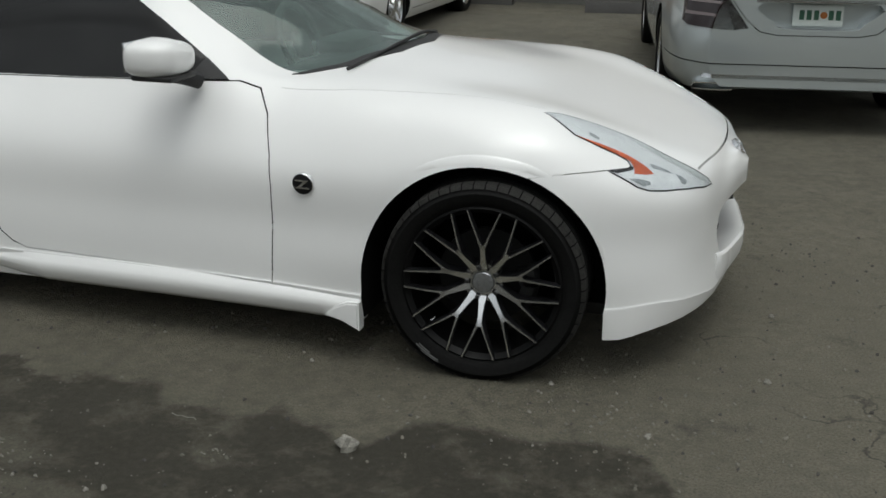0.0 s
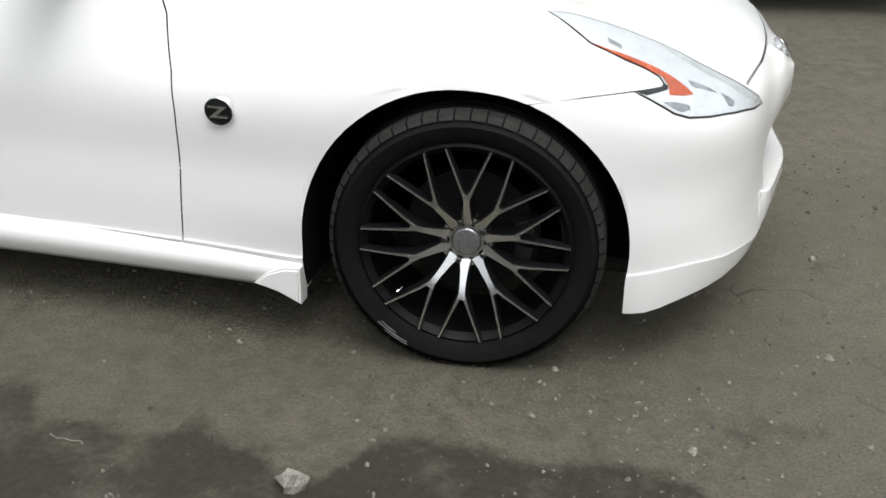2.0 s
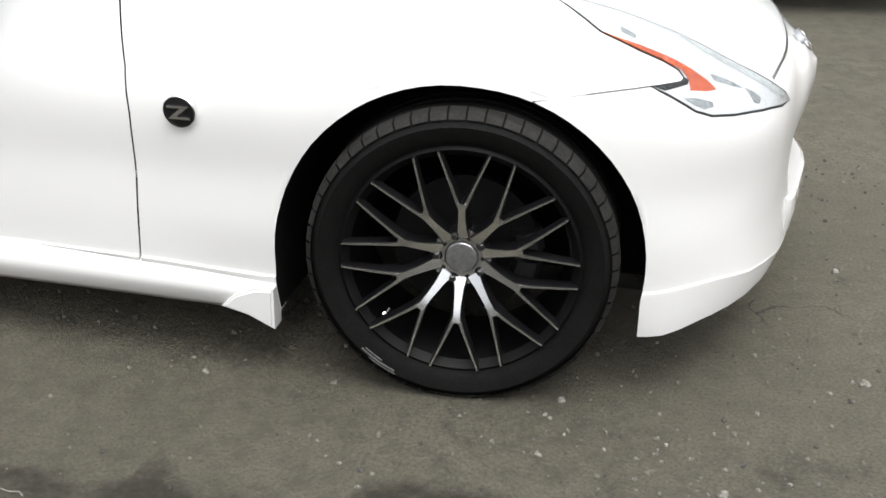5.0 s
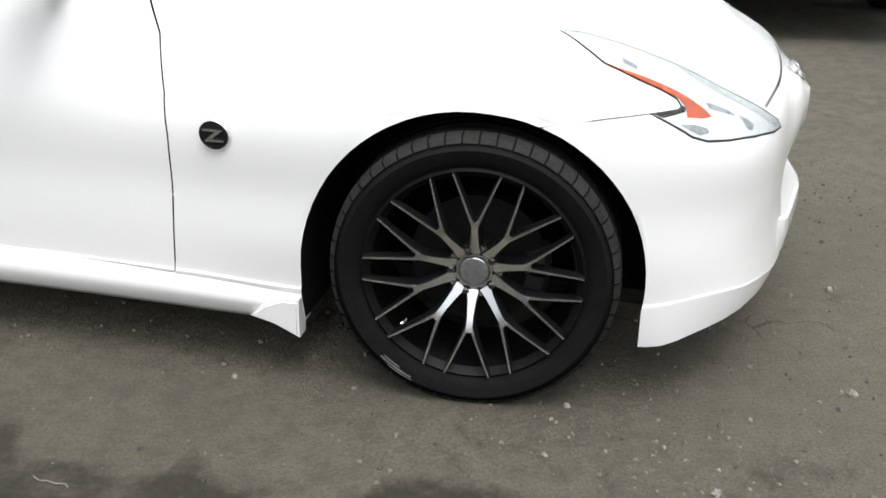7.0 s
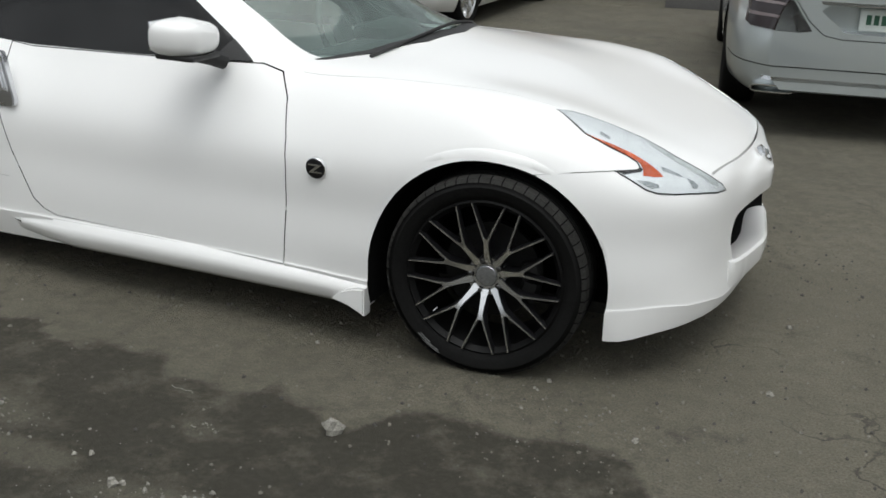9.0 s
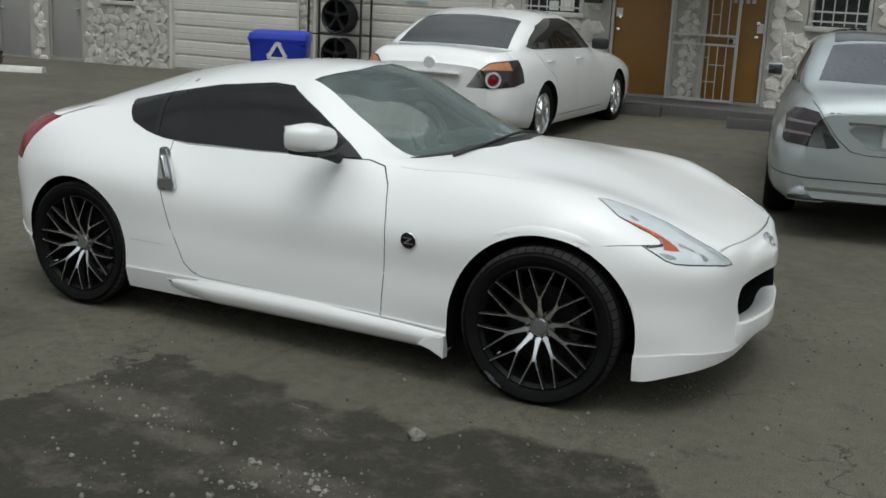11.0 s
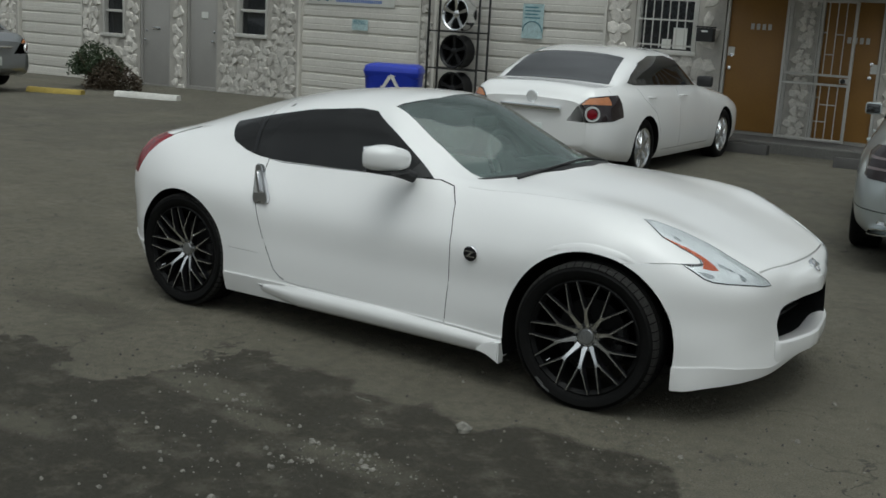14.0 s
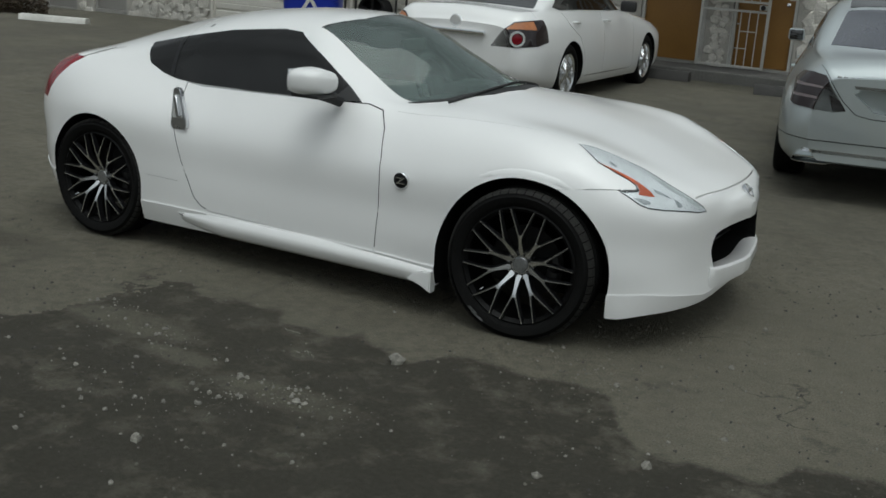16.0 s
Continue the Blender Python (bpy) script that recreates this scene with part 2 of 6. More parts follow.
def carve(base, cutter, how="DIFFERENCE"):
    """The solid that is left of base (a mesh) after a cut with, or within, the cutter (a bmesh)."""
    a = new("solid_a", base)
    cm = mesh_of("solid_b", cutter) if not isinstance(cutter, bpy.types.Mesh) else cutter
    b = new("solid_b", cm)
    mod = a.modifiers.new("cut", "BOOLEAN")
    mod.operation, mod.solver, mod.object = how, "EXACT", b
    bpy.context.view_layer.update()
    out = bpy.data.meshes.new_from_object(a.evaluated_get(bpy.context.evaluated_depsgraph_get()))
    bpy.data.objects.remove(a)
    bpy.data.objects.remove(b)
    return out


def finish(me, smooth=32.0):
    me.polygons.foreach_set("use_smooth", [True] * len(me.polygons))
    me.set_sharp_from_angle(angle=radians(smooth))
    me.update()
    return me


def curve(*keys):
    """A smooth function through (x, value...) keys, in any order of x."""
    keys = sorted(keys)
    xs = np.array([k[0] for k in keys])
    vs = np.array([k[1:] for k in keys])
    h = np.diff(xs)[:, None]
    d = np.diff(vs, axis=0) / h
    m = np.zeros_like(vs)
    m[0], m[-1] = d[0], d[-1]
    for i in range(1, len(xs) - 1):
        s = d[i - 1] * d[i] > 0
        w1, w2 = 2 * h[i] + h[i - 1], h[i] + 2 * h[i - 1]
        with np.errstate(divide="ignore", invalid="ignore"):
            m[i] = np.where(s, (w1 + w2) / (w1 / d[i - 1] + w2 / d[i]), 0)

    def value(x):
        x = min(max(x, xs[0]), xs[-1])
        i = int(min(max(np.searchsorted(xs, x) - 1, 0), len(xs) - 2))
        t = (x - xs[i]) / h[i, 0]
        return (1 + 2 * t) * (1 - t) ** 2 * vs[i] + t * (1 - t) ** 2 * h[i] * m[i] + t * t * (3 - 2 * t) * vs[i + 1] + t * t * (t - 1) * h[i] * m[i + 1]

    return value


def loft(lines, stations, shrink=0.0, steps=6, low=None):
    """A closed car-like solid: half sections through the lines (each gives half width and height at x), mirrored about y = 0.
    shrink: how far it lies inside the outer skin."""
    bm = bmesh.new()
    rings = []
    for x in stations:
        pts = [Vector(f(x)) for f in lines]
        if shrink:
            pts = [Vector((max(p[0] - shrink, 0.01 * (k < len(pts) - 1)), p[1] - shrink * (0.2 + 0.8 * k / len(pts)))) for k, p in enumerate(pts)]
        if low is not None:
            pts = [Vector((p[0], max(p[1], low))) for p in pts]
        pts[-1][0] = 0.0
        chain = pts + [Vector((-pts[-2][0], pts[-2][1]))]
        half = [Vector((0, pts[0][1]))]
        n = len(pts)
        for i in range(n - 1):
            p0 = pts[i - 1] if i else pts[0] + Vector((-0.02, 0))
            p1, p2, p3 = pts[i], pts[i + 1], chain[i + 2]
            for s in range(steps):
                t = s / steps
                half.append(0.5 * ((2 * p1) + (p2 - p0) * t + (2 * p0 - 5 * p1 + 4 * p2 - p3) * t * t + (3 * p1 - p0 - 3 * p2 + p3) * t ** 3))
        half.append(pts[-1])
        ring = [bm.verts.new((x, -max(p[0], 0.0), p[1])) for p in half]
        ring += [bm.verts.new((x, max(p[0], 0.0), p[1])) for p in half[-2:0:-1]]
        rings.append(ring)
    n = len(rings[0])
    for a, b in zip(rings, rings[1:]):
        for i in range(n):
            bm.faces.new((a[i], a[(i + 1) % n], b[(i + 1) % n], b[i]))
    bm.faces.new(rings[0])
    bm.faces.new(rings[-1])
    bmesh.ops.recalc_face_normals(bm, faces=bm.faces)
    return bm


SKINS, KEPT = {}, []


def panel(lines, st, cutter, out=0.004, inner=0.012):
    """A thin piece of the skin of a lofted body, inside the cutter."""
    key = (id(lines), out, inner, len(st))
    if key not in SKINS:
        SKINS[key] = carve(mesh_of("skin", loft(lines, st, shrink=-out, steps=6 if len(st) < 40 else 4)), loft(lines, sorted({min(max(x, st[-1] + max(inner, 0.004)), st[0] - max(inner, 0.004)) for x in st}, reverse=True), shrink=inner, steps=6 if len(st) < 40 else 4))
        KEPT.append(lines)
    return finish(carve(SKINS[key], cutter, "INTERSECT"))


def blacken(me, xs, r, z, depth=0.5):
    """Gives the walls of the wheel housings the second material."""
    for p in me.polygons:
        c = p.center
        for x in xs:
            d = math.hypot(c[0] - x, c[2] - z)
            if abs(c[1]) > depth and d < r + 0.004 and (abs(p.normal[1]) < 0.35 and d > r - 0.03 or abs(c[1]) < 0.61):
                p.material_index = 1
    return me


def on_skin(lines, x, z, side, out=0.002):
    """The point of a lofted skin at x and height z, on its upper half."""
    pts = [Vector(f(x)) for f in lines][2:]
    for a, b in zip(pts, pts[1:]):
        if min(a[1], b[1]) <= z <= max(a[1], b[1]):
            k = (z - a[1]) / (b[1] - a[1]) if b[1] != a[1] else 0.0
            p = a.lerp(b, k)
            return Vector((x, side * (p[0] + out), z + out))
    p = pts[-1] if z > pts[-1][1] else pts[0]
    return Vector((x, side * (p[0] + out), min(z, p[1]) + out))

# ---- ground: one sheet, level under the coupe, rising a little towards the building ----
rise = curve((-60, 0.0), (1.2, 0.0), (3.0, 0.02), (5.2, 0.05), (8.0, 0.08), (11.0, 0.10), (80.0, 0.10))
fall = curve((-60, 0.0), (3.0, 0.0), (9.0, 1.0), (80.0, 1.0))


def ground_z(x, y):
    """Height of the lot: it falls a little towards the far end of the building."""
    return float(rise(y)[0]) - 0.013 * min(max(-4.0 - x, 0.0), 20.0) * float(fall(y)[0])


def ground_material():
    m = bpy.data.materials.new("worn_asphalt_with_dust")
    m.use_nodes = True
    n, l = m.node_tree.nodes, m.node_tree.links
    b = n["Principled BSDF"]
    co = n.new("ShaderNodeTexCoord")

    def noise_at(scale, detail=6, rough=0.6):
        t = n.new("ShaderNodeTexNoise")
        t.inputs["Scale"].default_value, t.inputs["Detail"].default_value, t.inputs["Roughness"].default_value = scale, detail, rough
        l.new(co.outputs["Object"], t.inputs["Vector"])
        return t.outputs["Fac"]

    def spread(v, a, c, lo, hi):
        r = n.new("ShaderNodeMapRange")
        r.inputs["From Min"].default_value, r.inputs["From Max"].default_value = a, c
        r.inputs["To Min"].default_value, r.inputs["To Max"].default_value = lo, hi
        l.new(v, r.inputs["Value"])
        return r.outputs[0]

    def mix(fac, a, c):
        x = n.new("ShaderNodeMix")
        x.data_type = "RGBA"
        l.new(fac, x.inputs[0]) if not isinstance(fac, float) else None
        for v, s in ((a, 6), (c, 7)):
            if isinstance(v, tuple):
                x.inputs[s].default_value = (*v, 1)
            else:
                l.new(v, x.inputs[s])
        return x.outputs[2]

    place = n.new("ShaderNodeSeparateXYZ")
    l.new(co.outputs["Object"], place.inputs[0])

    def calc(op, a, c):
        x = n.new("ShaderNodeMath")
        x.operation = op
        for v, s in ((a, 0), (c, 1)):
            if isinstance(v, (int, float)):
                x.inputs[s].default_value = v
            else:
                l.new(v, x.inputs[s])
        return x.outputs[0]

    # the damp stain: its far edge as a line across the lot
    edge = n.new("ShaderNodeFloatCurve")
    line = edge.mapping.curves[0]
    keys = [(-4.0, -1.2), (-2.70, -1.14), (-2.57, -0.99), (-2.3, -1.06), (-2.08, -1.12), (-1.80, -1.14), (-1.745, -0.52), (-1.71, -0.34), (-1.55, -0.40), (-1.42, -0.46), (-1.23, -0.41), (-1.0, -0.39), (-0.89, -0.52), (-0.76, -0.48), (-0.67, -0.51), (-0.585, -0.51), (-0.56, -0.42), (-0.52, -0.41), (-0.42, -0.50),
            (-0.34, -0.49), (-0.25, -0.57), (-0.17, -0.53), (-0.11, -0.39), (-0.02, -0.35), (0.12, -0.35), (0.28, -0.38), (0.48, -0.34), (0.60, -0.36), (0.66, -0.42), (0.73, -0.56), (0.82, -0.68), (0.92, -0.78), (1.15, -0.75), (1.3, -0.76), (1.42, -0.56), (1.7, -0.38), (3.0, -0.45)]
    norm = [((x + 4.0) / 7.0, y + 1.5) for x, y in keys]
    line.points[0].location, line.points[1].location = norm[0], norm[-1]
    for p in norm[1:-1]:
        line.points.new(*p)
    edge.mapping.update()
    bend = calc("MULTIPLY", calc("SUBTRACT", noise_at(5.2, 8, 0.7), 0.5), spread(place.outputs[0], -1.8, -0.9, 0.9, 0.06))
    l.new(calc("DIVIDE", calc("ADD", calc("ADD", place.outputs[0], bend), 4.0), 7.0), edge.inputs["Value"])
    far = calc("SUBTRACT", edge.outputs[0], 1.5)
    ragged = calc("MULTIPLY", calc("SUBTRACT", noise_at(9.0, 9, 0.8), 0.5), 0.20)
    sway = calc("MULTIPLY", calc("SUBTRACT", noise_at(3.1, 5, 0.6), 0.5), spread(place.outputs[0], -1.9, -0.9, 0.8, 0.12))
    inside = calc("SUBTRACT", calc("ADD", calc("ADD", far, ragged), sway), place.outputs[1])
    wet = spread(inside, -0.025, 0.035, 0, 1)
    spot_x = calc("MULTIPLY", calc("ADD", place.outputs[0], 2.95), 1.9)
    spot_y = calc("MULTIPLY", calc("ADD", place.outputs[1], 0.42), 5.5)
    spot = calc("ADD", calc("MULTIPLY", spot_x, spot_x), calc("MULTIPLY", spot_y, spot_y))
    spot = spread(calc("ADD", spot, calc("MULTIPLY", ragged, 5.0)), 1.5, 0.3, 0, 0.45)
    wet = calc("MAXIMUM", wet, spot)
    dry = spread(noise_at(4.2, 9, 0.75), 0.50, 0.66, 0, 0.75)
    # dusty bare patches inside the stain
    for cx, cy, rx, ry in ((-1.40, -0.93, 0.36, 0.13), (-0.38, -1.17, 0.34, 0.10), (-1.66, -1.74, 0.26, 0.10), (-0.98, -1.10, 0.22, 0.07)):
        ex = calc("DIVIDE", calc("SUBTRACT", place.outputs[0], cx), rx)
        ey = calc("DIVIDE", calc("SUBTRACT", place.outputs[1], cy), ry)
        reach = calc("ADD", calc("ADD", calc("MULTIPLY", ex, ex), calc("MULTIPLY", ey, ey)), calc("MULTIPLY", ragged, 22.0))
        dry = calc("MAXIMUM", dry, spread(reach, 1.6, 0.3, 0, 0.75))
    wet = calc("MULTIPLY", wet, calc("SUBTRACT", 1.0, dry))
    dust_or_sheen = spread(noise_at(1.1, 8), 0.35, 0.68, 0, 1)
    base = mix(dust_or_sheen, (0.158, 0.146, 0.109), (0.236, 0.217, 0.164))
    patches = spread(noise_at(14.0, 8, 0.7), 0.44, 0.62, 0, 0.75)
    base = mix(patches, base, (0.122, 0.114, 0.086))
    stains = spread(noise_at(4.6, 8, 0.75), 0.54, 0.66, 0, 0.55)
    base = mix(stains, base, (0.095, 0.088, 0.068))
    dusty = calc("MULTIPLY", spread(place.outputs[0], 0.2, 1.1, 0, 0.40), spread(place.outputs[1], 3.0, 1.2, 0, 1))
    base = mix(dusty, base, (0.270, 0.250, 0.190))
    grain = spread(noise_at(110.0, 4, 0.7), 0.42, 0.68, 0, 0.8)
    base = mix(grain, base, (0.095, 0.089, 0.070))
    specks = spread(noise_at(330.0, 2), 0.63, 0.70, 0, 0.6)
    base = mix(specks, base, (0.32, 0.31, 0.27))
    damp = mix(specks, (0.055, 0.050, 0.037), (0.112, 0.105, 0.084))
    damp = mix(spread(noise_at(38.0, 6, 0.7), 0.45, 0.65, 0, 0.6), damp, (0.082, 0.079, 0.060))
    # less dust on the asphalt towards the building, dark oil drips and hairline cracks
    bare = calc("MULTIPLY", spread(place.outputs[1], 1.8, 5.0, 0, 1), spread(noise_at(0.7, 7, 0.7), 0.30, 0.62, 0.10, 0.62))
    base = mix(bare, base, (0.088, 0.084, 0.070))
    oil = spread(noise_at(1.9, 7, 0.8), 0.58, 0.68, 0, 0.6)
    base = mix(oil, base, (0.060, 0.056, 0.046))
    bent = n.new("ShaderNodeVectorMath")
    bent.operation = "ADD"
    wobble = n.new("ShaderNodeTexNoise")
    wobble.inputs["Scale"].default_value, wobble.inputs["Detail"].default_value = 2.5, 6
    l.new(co.outputs["Object"], wobble.inputs["Vector"])
    l.new(co.outputs["Object"], bent.inputs[0])
    l.new(wobble.outputs["Color"], bent.inputs[1])
    cells = n.new("ShaderNodeTexVoronoi")
    cells.feature = "DISTANCE_TO_EDGE"
    cells.inputs["Scale"].default_value = 0.8
    l.new(bent.outputs[0], cells.inputs["Vector"])
    crack = calc("MULTIPLY", spread(cells.outputs["Distance"], 0.010, 0.002, 0, 1), spread(noise_at(1.3, 4), 0.52, 0.60, 0, 0.7))
    base = mix(crack, base, (0.045, 0.042, 0.036))
    base = mix(wet, base, damp)
    l.new(base, b.inputs["Base Color"])
    l.new(spread(noise_at(3.0), 0.3, 0.7, 0.72, 0.95), b.inputs["Roughness"])
    b.inputs["Specular IOR Level"].default_value = 0.3
    bn = n.new("ShaderNodeBump")
    bn.inputs["Strength"].default_value, bn.inputs["Distance"].default_value = 1.0, 0.028
    l.new(noise_at(42.0, 10, 0.78), bn.inputs["Height"])
    l.new(bn.outputs[0], b.inputs["Normal"])
    return m


def build_ground():
    bm = bmesh.new()
    xs = sorted(set([-400, -120, -50, -30] + [-22 + 0.5 * i for i in range(60)] + [12, 30, 60, 120, 400]))
    ys = sorted(set([-400, -100, -40, -15, -8] + [-5 + 0.4 * i for i in range(46)] + [16, 30, 80, 400]))
    grid = [[bm.verts.new((x, y, ground_z(x, y))) for x in xs] for y in ys]
    for i in range(len(ys) - 1):
        for j in range(len(xs) - 1):
            bm.faces.new((grid[i][j], grid[i][j + 1], grid[i + 1][j + 1], grid[i + 1][j]))
    ob = part("ground", bm, ground_material(), smooth=60)
    return tagged(ob, "dusty worn grey asphalt lot with pebbles", "ground", kind="structure")


build_ground()


# ---- loose stones on the lot ----
M["pebble"] = material("grey_pebble", (0.155, 0.148, 0.122), 0.85, 0.0, 0.35, 30.0, 200.0, 0.3, 120.0)
M["brown_pebble"] = material("grey_brown_pebble", (0.18, 0.17, 0.138), 0.85, 0.0, 0.4, 60.0, 200.0, 0.3, 120.0)
M["dark_pebble"] = material("dark_tar_chip", (0.07, 0.066, 0.058), 0.85, 0.0, 0.35, 30.0, 200.0, 0.3, 120.0)
M["pale_pebble"] = material("pale_limestone_chip", (0.235, 0.225, 0.195), 0.85, 0.0, 0.6, 18.0, 200.0, 0.3, 120.0)


def chip(rng, size):
    """Points and faces of one small angular stone."""
    pts = []
    for z, k in ((-0.25, 0.8), (0.30, 0.95), (0.85, 0.45)):
        for i in range(6):
            a = math.pi * (i + rng.uniform(-0.3, 0.3)) / 3
            r = k * rng.uniform(0.55, 1.15)
            pts.append(Vector((r * math.cos(a) * size, r * math.sin(a) * size * 0.8, z * size * rng.uniform(0.75, 1.0))))
    faces = [(i + 6 * k, (i + 1) % 6 + 6 * k, (i + 1) % 6 + 6 * k + 6, i + 6 * k + 6) for k in (0, 1) for i in range(6)]
    return pts, faces + [tuple(range(12, 18))]


def scatter(name, mat, spots, label):
    rng = random.Random(len(spots))
    vs, fs = [], []
    for x, y, size in spots:
        pts, faces = chip(rng, size)
        t = Matrix.Translation((x, y, ground_z(x, y) + size * 0.12)) @ Matrix.Rotation(rng.uniform(0, 6.28), 4, "Z") @ Matrix.Rotation(rng.uniform(-0.3, 0.3), 4, "X")
        k = len(vs)
        vs += [t @ p for p in pts]
        fs += [tuple(k + i for i in f) for f in faces]
    me = bpy.data.meshes.new(name)
    me.from_pydata(vs, [], fs)
    return tagged(part(name, me, mat), label, "gravel", kind="stuff")


def build_gravel():
    rng = random.Random(3)
    spots = []
    for i in range(13000):
        x, y = rng.uniform(-4.5, 3.2), rng.uniform(-3.2, 3.2)
        if noise.noise((x * 1.3, y * 1.3, 0)) + rng.uniform(-0.5, 0.5) > (-0.15 if y > -0.45 else 0.30):
            spots.append((x, y, min(0.0017 / rng.uniform(0.12, 1.0), 0.009)))
    scatter("gravel", "pebble", spots, "fine grey gravel strewn over the asphalt")
    dark = []
    for i in range(6000):
        x, y = rng.uniform(-4.0, 3.0), rng.uniform(-2.6, 2.6)
        if noise.noise((x * 0.9 + 7, y * 0.9, 0)) + rng.uniform(-0.5, 0.5) > 0.0:
            dark.append((x, y, min(0.0020 / rng.uniform(0.14, 1.0), 0.010)))
    lumps = []
    for i in range(2600):
        x, y = rng.uniform(-0.9, 2.8), rng.uniform(-0.7, 2.4)
        if rng.random() < (1.0 if x > 0.45 else 0.35):
            lumps.append((x, y, min(0.0023 / rng.uniform(0.18, 1.0), 0.009)))
    scatter("coarse_gravel", "brown_pebble", lumps, "coarse grey-brown pebbles loose on the asphalt")
    scatter("dark_gravel", "dark_pebble", dark, "dark tar chips strewn over the asphalt")
    pale = []
    for cx, cy, sx, sy, n in ((-0.35, -1.15, 0.17, 0.05, 130), (-0.52, -1.30, 0.12, 0.08, 60), (-1.20, -0.97, 0.18, 0.07, 70), (-1.60, -0.80, 0.12, 0.04, 34), (-0.59, -0.75, 0.04, 0.02, 16), (-0.70, -1.5, 0.55, 0.3, 120), (-1.25, -1.3, 0.5, 0.3, 60), (0.58, -0.27, 0.09, 0.05, 34), (0.25, -0.06, 0.20, 0.10, 40), (0.25, -0.39, 0.05, 0.02, 10),
                              (0.9, -0.95, 0.3, 0.1, 24), (0.2, -0.6, 1.4, 0.9, 36), (-2.4, -0.6, 0.9, 0.5, 60), (1.2, 0.6, 0.8, 0.8, 60)):
        for i in range(n):
            pale.append((rng.gauss(cx, sx), rng.gauss(cy, sy), min(0.0018 / rng.uniform(0.10, 1.0), 0.014 if cy < -0.7 else 0.007)))
    scatter("pale_gravel", "pale_pebble", pale, "pale limestone chips strewn over the asphalt")
    for x, y, size in ((-0.225, -0.61, 0.045), (0.93, 0.90, 0.017), (0.94, 0.268, 0.018), (0.612, -0.25, 0.016), (-0.62, -1.14, 0.024), (0.97, -0.90, 0.026), (-0.53, -1.79, 0.028), (0.69, -1.2, 0.020), (0.25, 0.03, 0.012), (-0.585, -0.05, 0.012), (-0.30, -1.2, 0.022), (1.13, -0.5, 0.014)):
        pts, faces = chip(random.Random(int(1000 * x)), size)
        me = bpy.data.meshes.new("stone")
        me.from_pydata(pts, [], faces)
        tagged(part("stone", me, "pale_pebble", m=pose(x, y, ground_z(x, y) + size * 0.16)), "pale angular stone lying on the asphalt", "stone", "loose stones")


build_gravel()

bits = [(-0.835, -0.565), (-0.813, -0.576), (-0.795, -0.572), (-0.775, -0.577), (-0.755, -0.572), (-0.743, -0.582)]
tagged(part("straw", tube([(x, y, ground_z(x, y) + 0.003) for x, y in bits], 0.0016, 6), "pale_pebble"), "pale dry bent straw lying on the asphalt", "straw")

# ---- wheels ----
def tyre_mesh(radius, width, rim, tread=True):
    w = width / 2
    prof = [(rim - 0.006, -w + 0.028), (rim + 0.006, -w + 0.012), (rim + 0.3 * (radius - rim), -w + 0.002), (rim + 0.6 * (radius - rim), -w - 0.002), (radius - 0.022, -w + 0.008),
            (radius - 0.008, -w + 0.022), (radius - 0.002, -w + 0.045)]
    for g in (-0.06, -0.022, 0.022, 0.06):
        if tread:
            prof += [(radius, g * width / 0.24 - 0.005), (radius - 0.008, g * width / 0.24 - 0.004), (radius - 0.008, g * width / 0.24 + 0.004), (radius, g * width / 0.24 + 0.005)]
    prof += [(r, -y) for r, y in prof[6::-1]]
    return lathe(prof, 72, closed=True)


def tread_blocks(radius, width, side, count=54):
    """Shoulder ribs cut across the tread edge, as raised blocks."""
    bm = bmesh.new()
    for i in range(count):
        a = 2 * math.pi * i / count
        half = 0.44 * 2 * math.pi / count
        if True:
            vs = []
            for y, r in ((width / 2 - 0.005, radius - 0.0160), (width / 2 - 0.017, radius - 0.0030), (width / 2 - 0.046, radius + 0.0014)):
                for k in (-half, half):
                    vs.append(bm.verts.new((r * math.cos(a + k), side * y, r * math.sin(a + k))))
            bm.faces.new((vs[0], vs[1], vs[3], vs[2]))
            bm.faces.new((vs[2], vs[3], vs[5], vs[4]))
    bmesh.ops.solidify(bm, geom=bm.faces[:], thickness=0.005)
    return bm


def arm(points, face=False):
    """A spoke: sections (radius, across offset, half width, front, depth) joined along the radius (z)."""
    bm = bmesh.new()
    rings = []
    for r, off, hw, y, depth in points:
        if face:
            ring = [(off - hw, y - 0.0012, r), (off + hw, y - 0.0012, r), (off + hw, y + 0.002, r), (off - hw, y + 0.002, r)]
        else:
            ring = [(off - hw, y, r), (off + hw, y, r), (off + hw * 1.5, y + depth, r), (off - hw * 1.5, y + depth, r)]
        rings.append([bm.verts.new(p) for p in ring])
    for a, b in zip(rings, rings[1:]):
        for i in range(4):
            bm.faces.new((a[i], a[(i + 1) % 4], b[(i + 1) % 4], b[i]))
    bm.faces.new(rings[0])
    bm.faces.new(rings[-1])
    bmesh.ops.recalc_face_normals(bm, faces=bm.faces)
    return bm


def merge(*bms):
    out = bms[0]
    for b in bms[1:]:
        me = bpy.data.meshes.new("merge")
        b.to_mesh(me)
        b.free()
        out.from_mesh(me)
        bpy.data.meshes.remove(me)
    return out


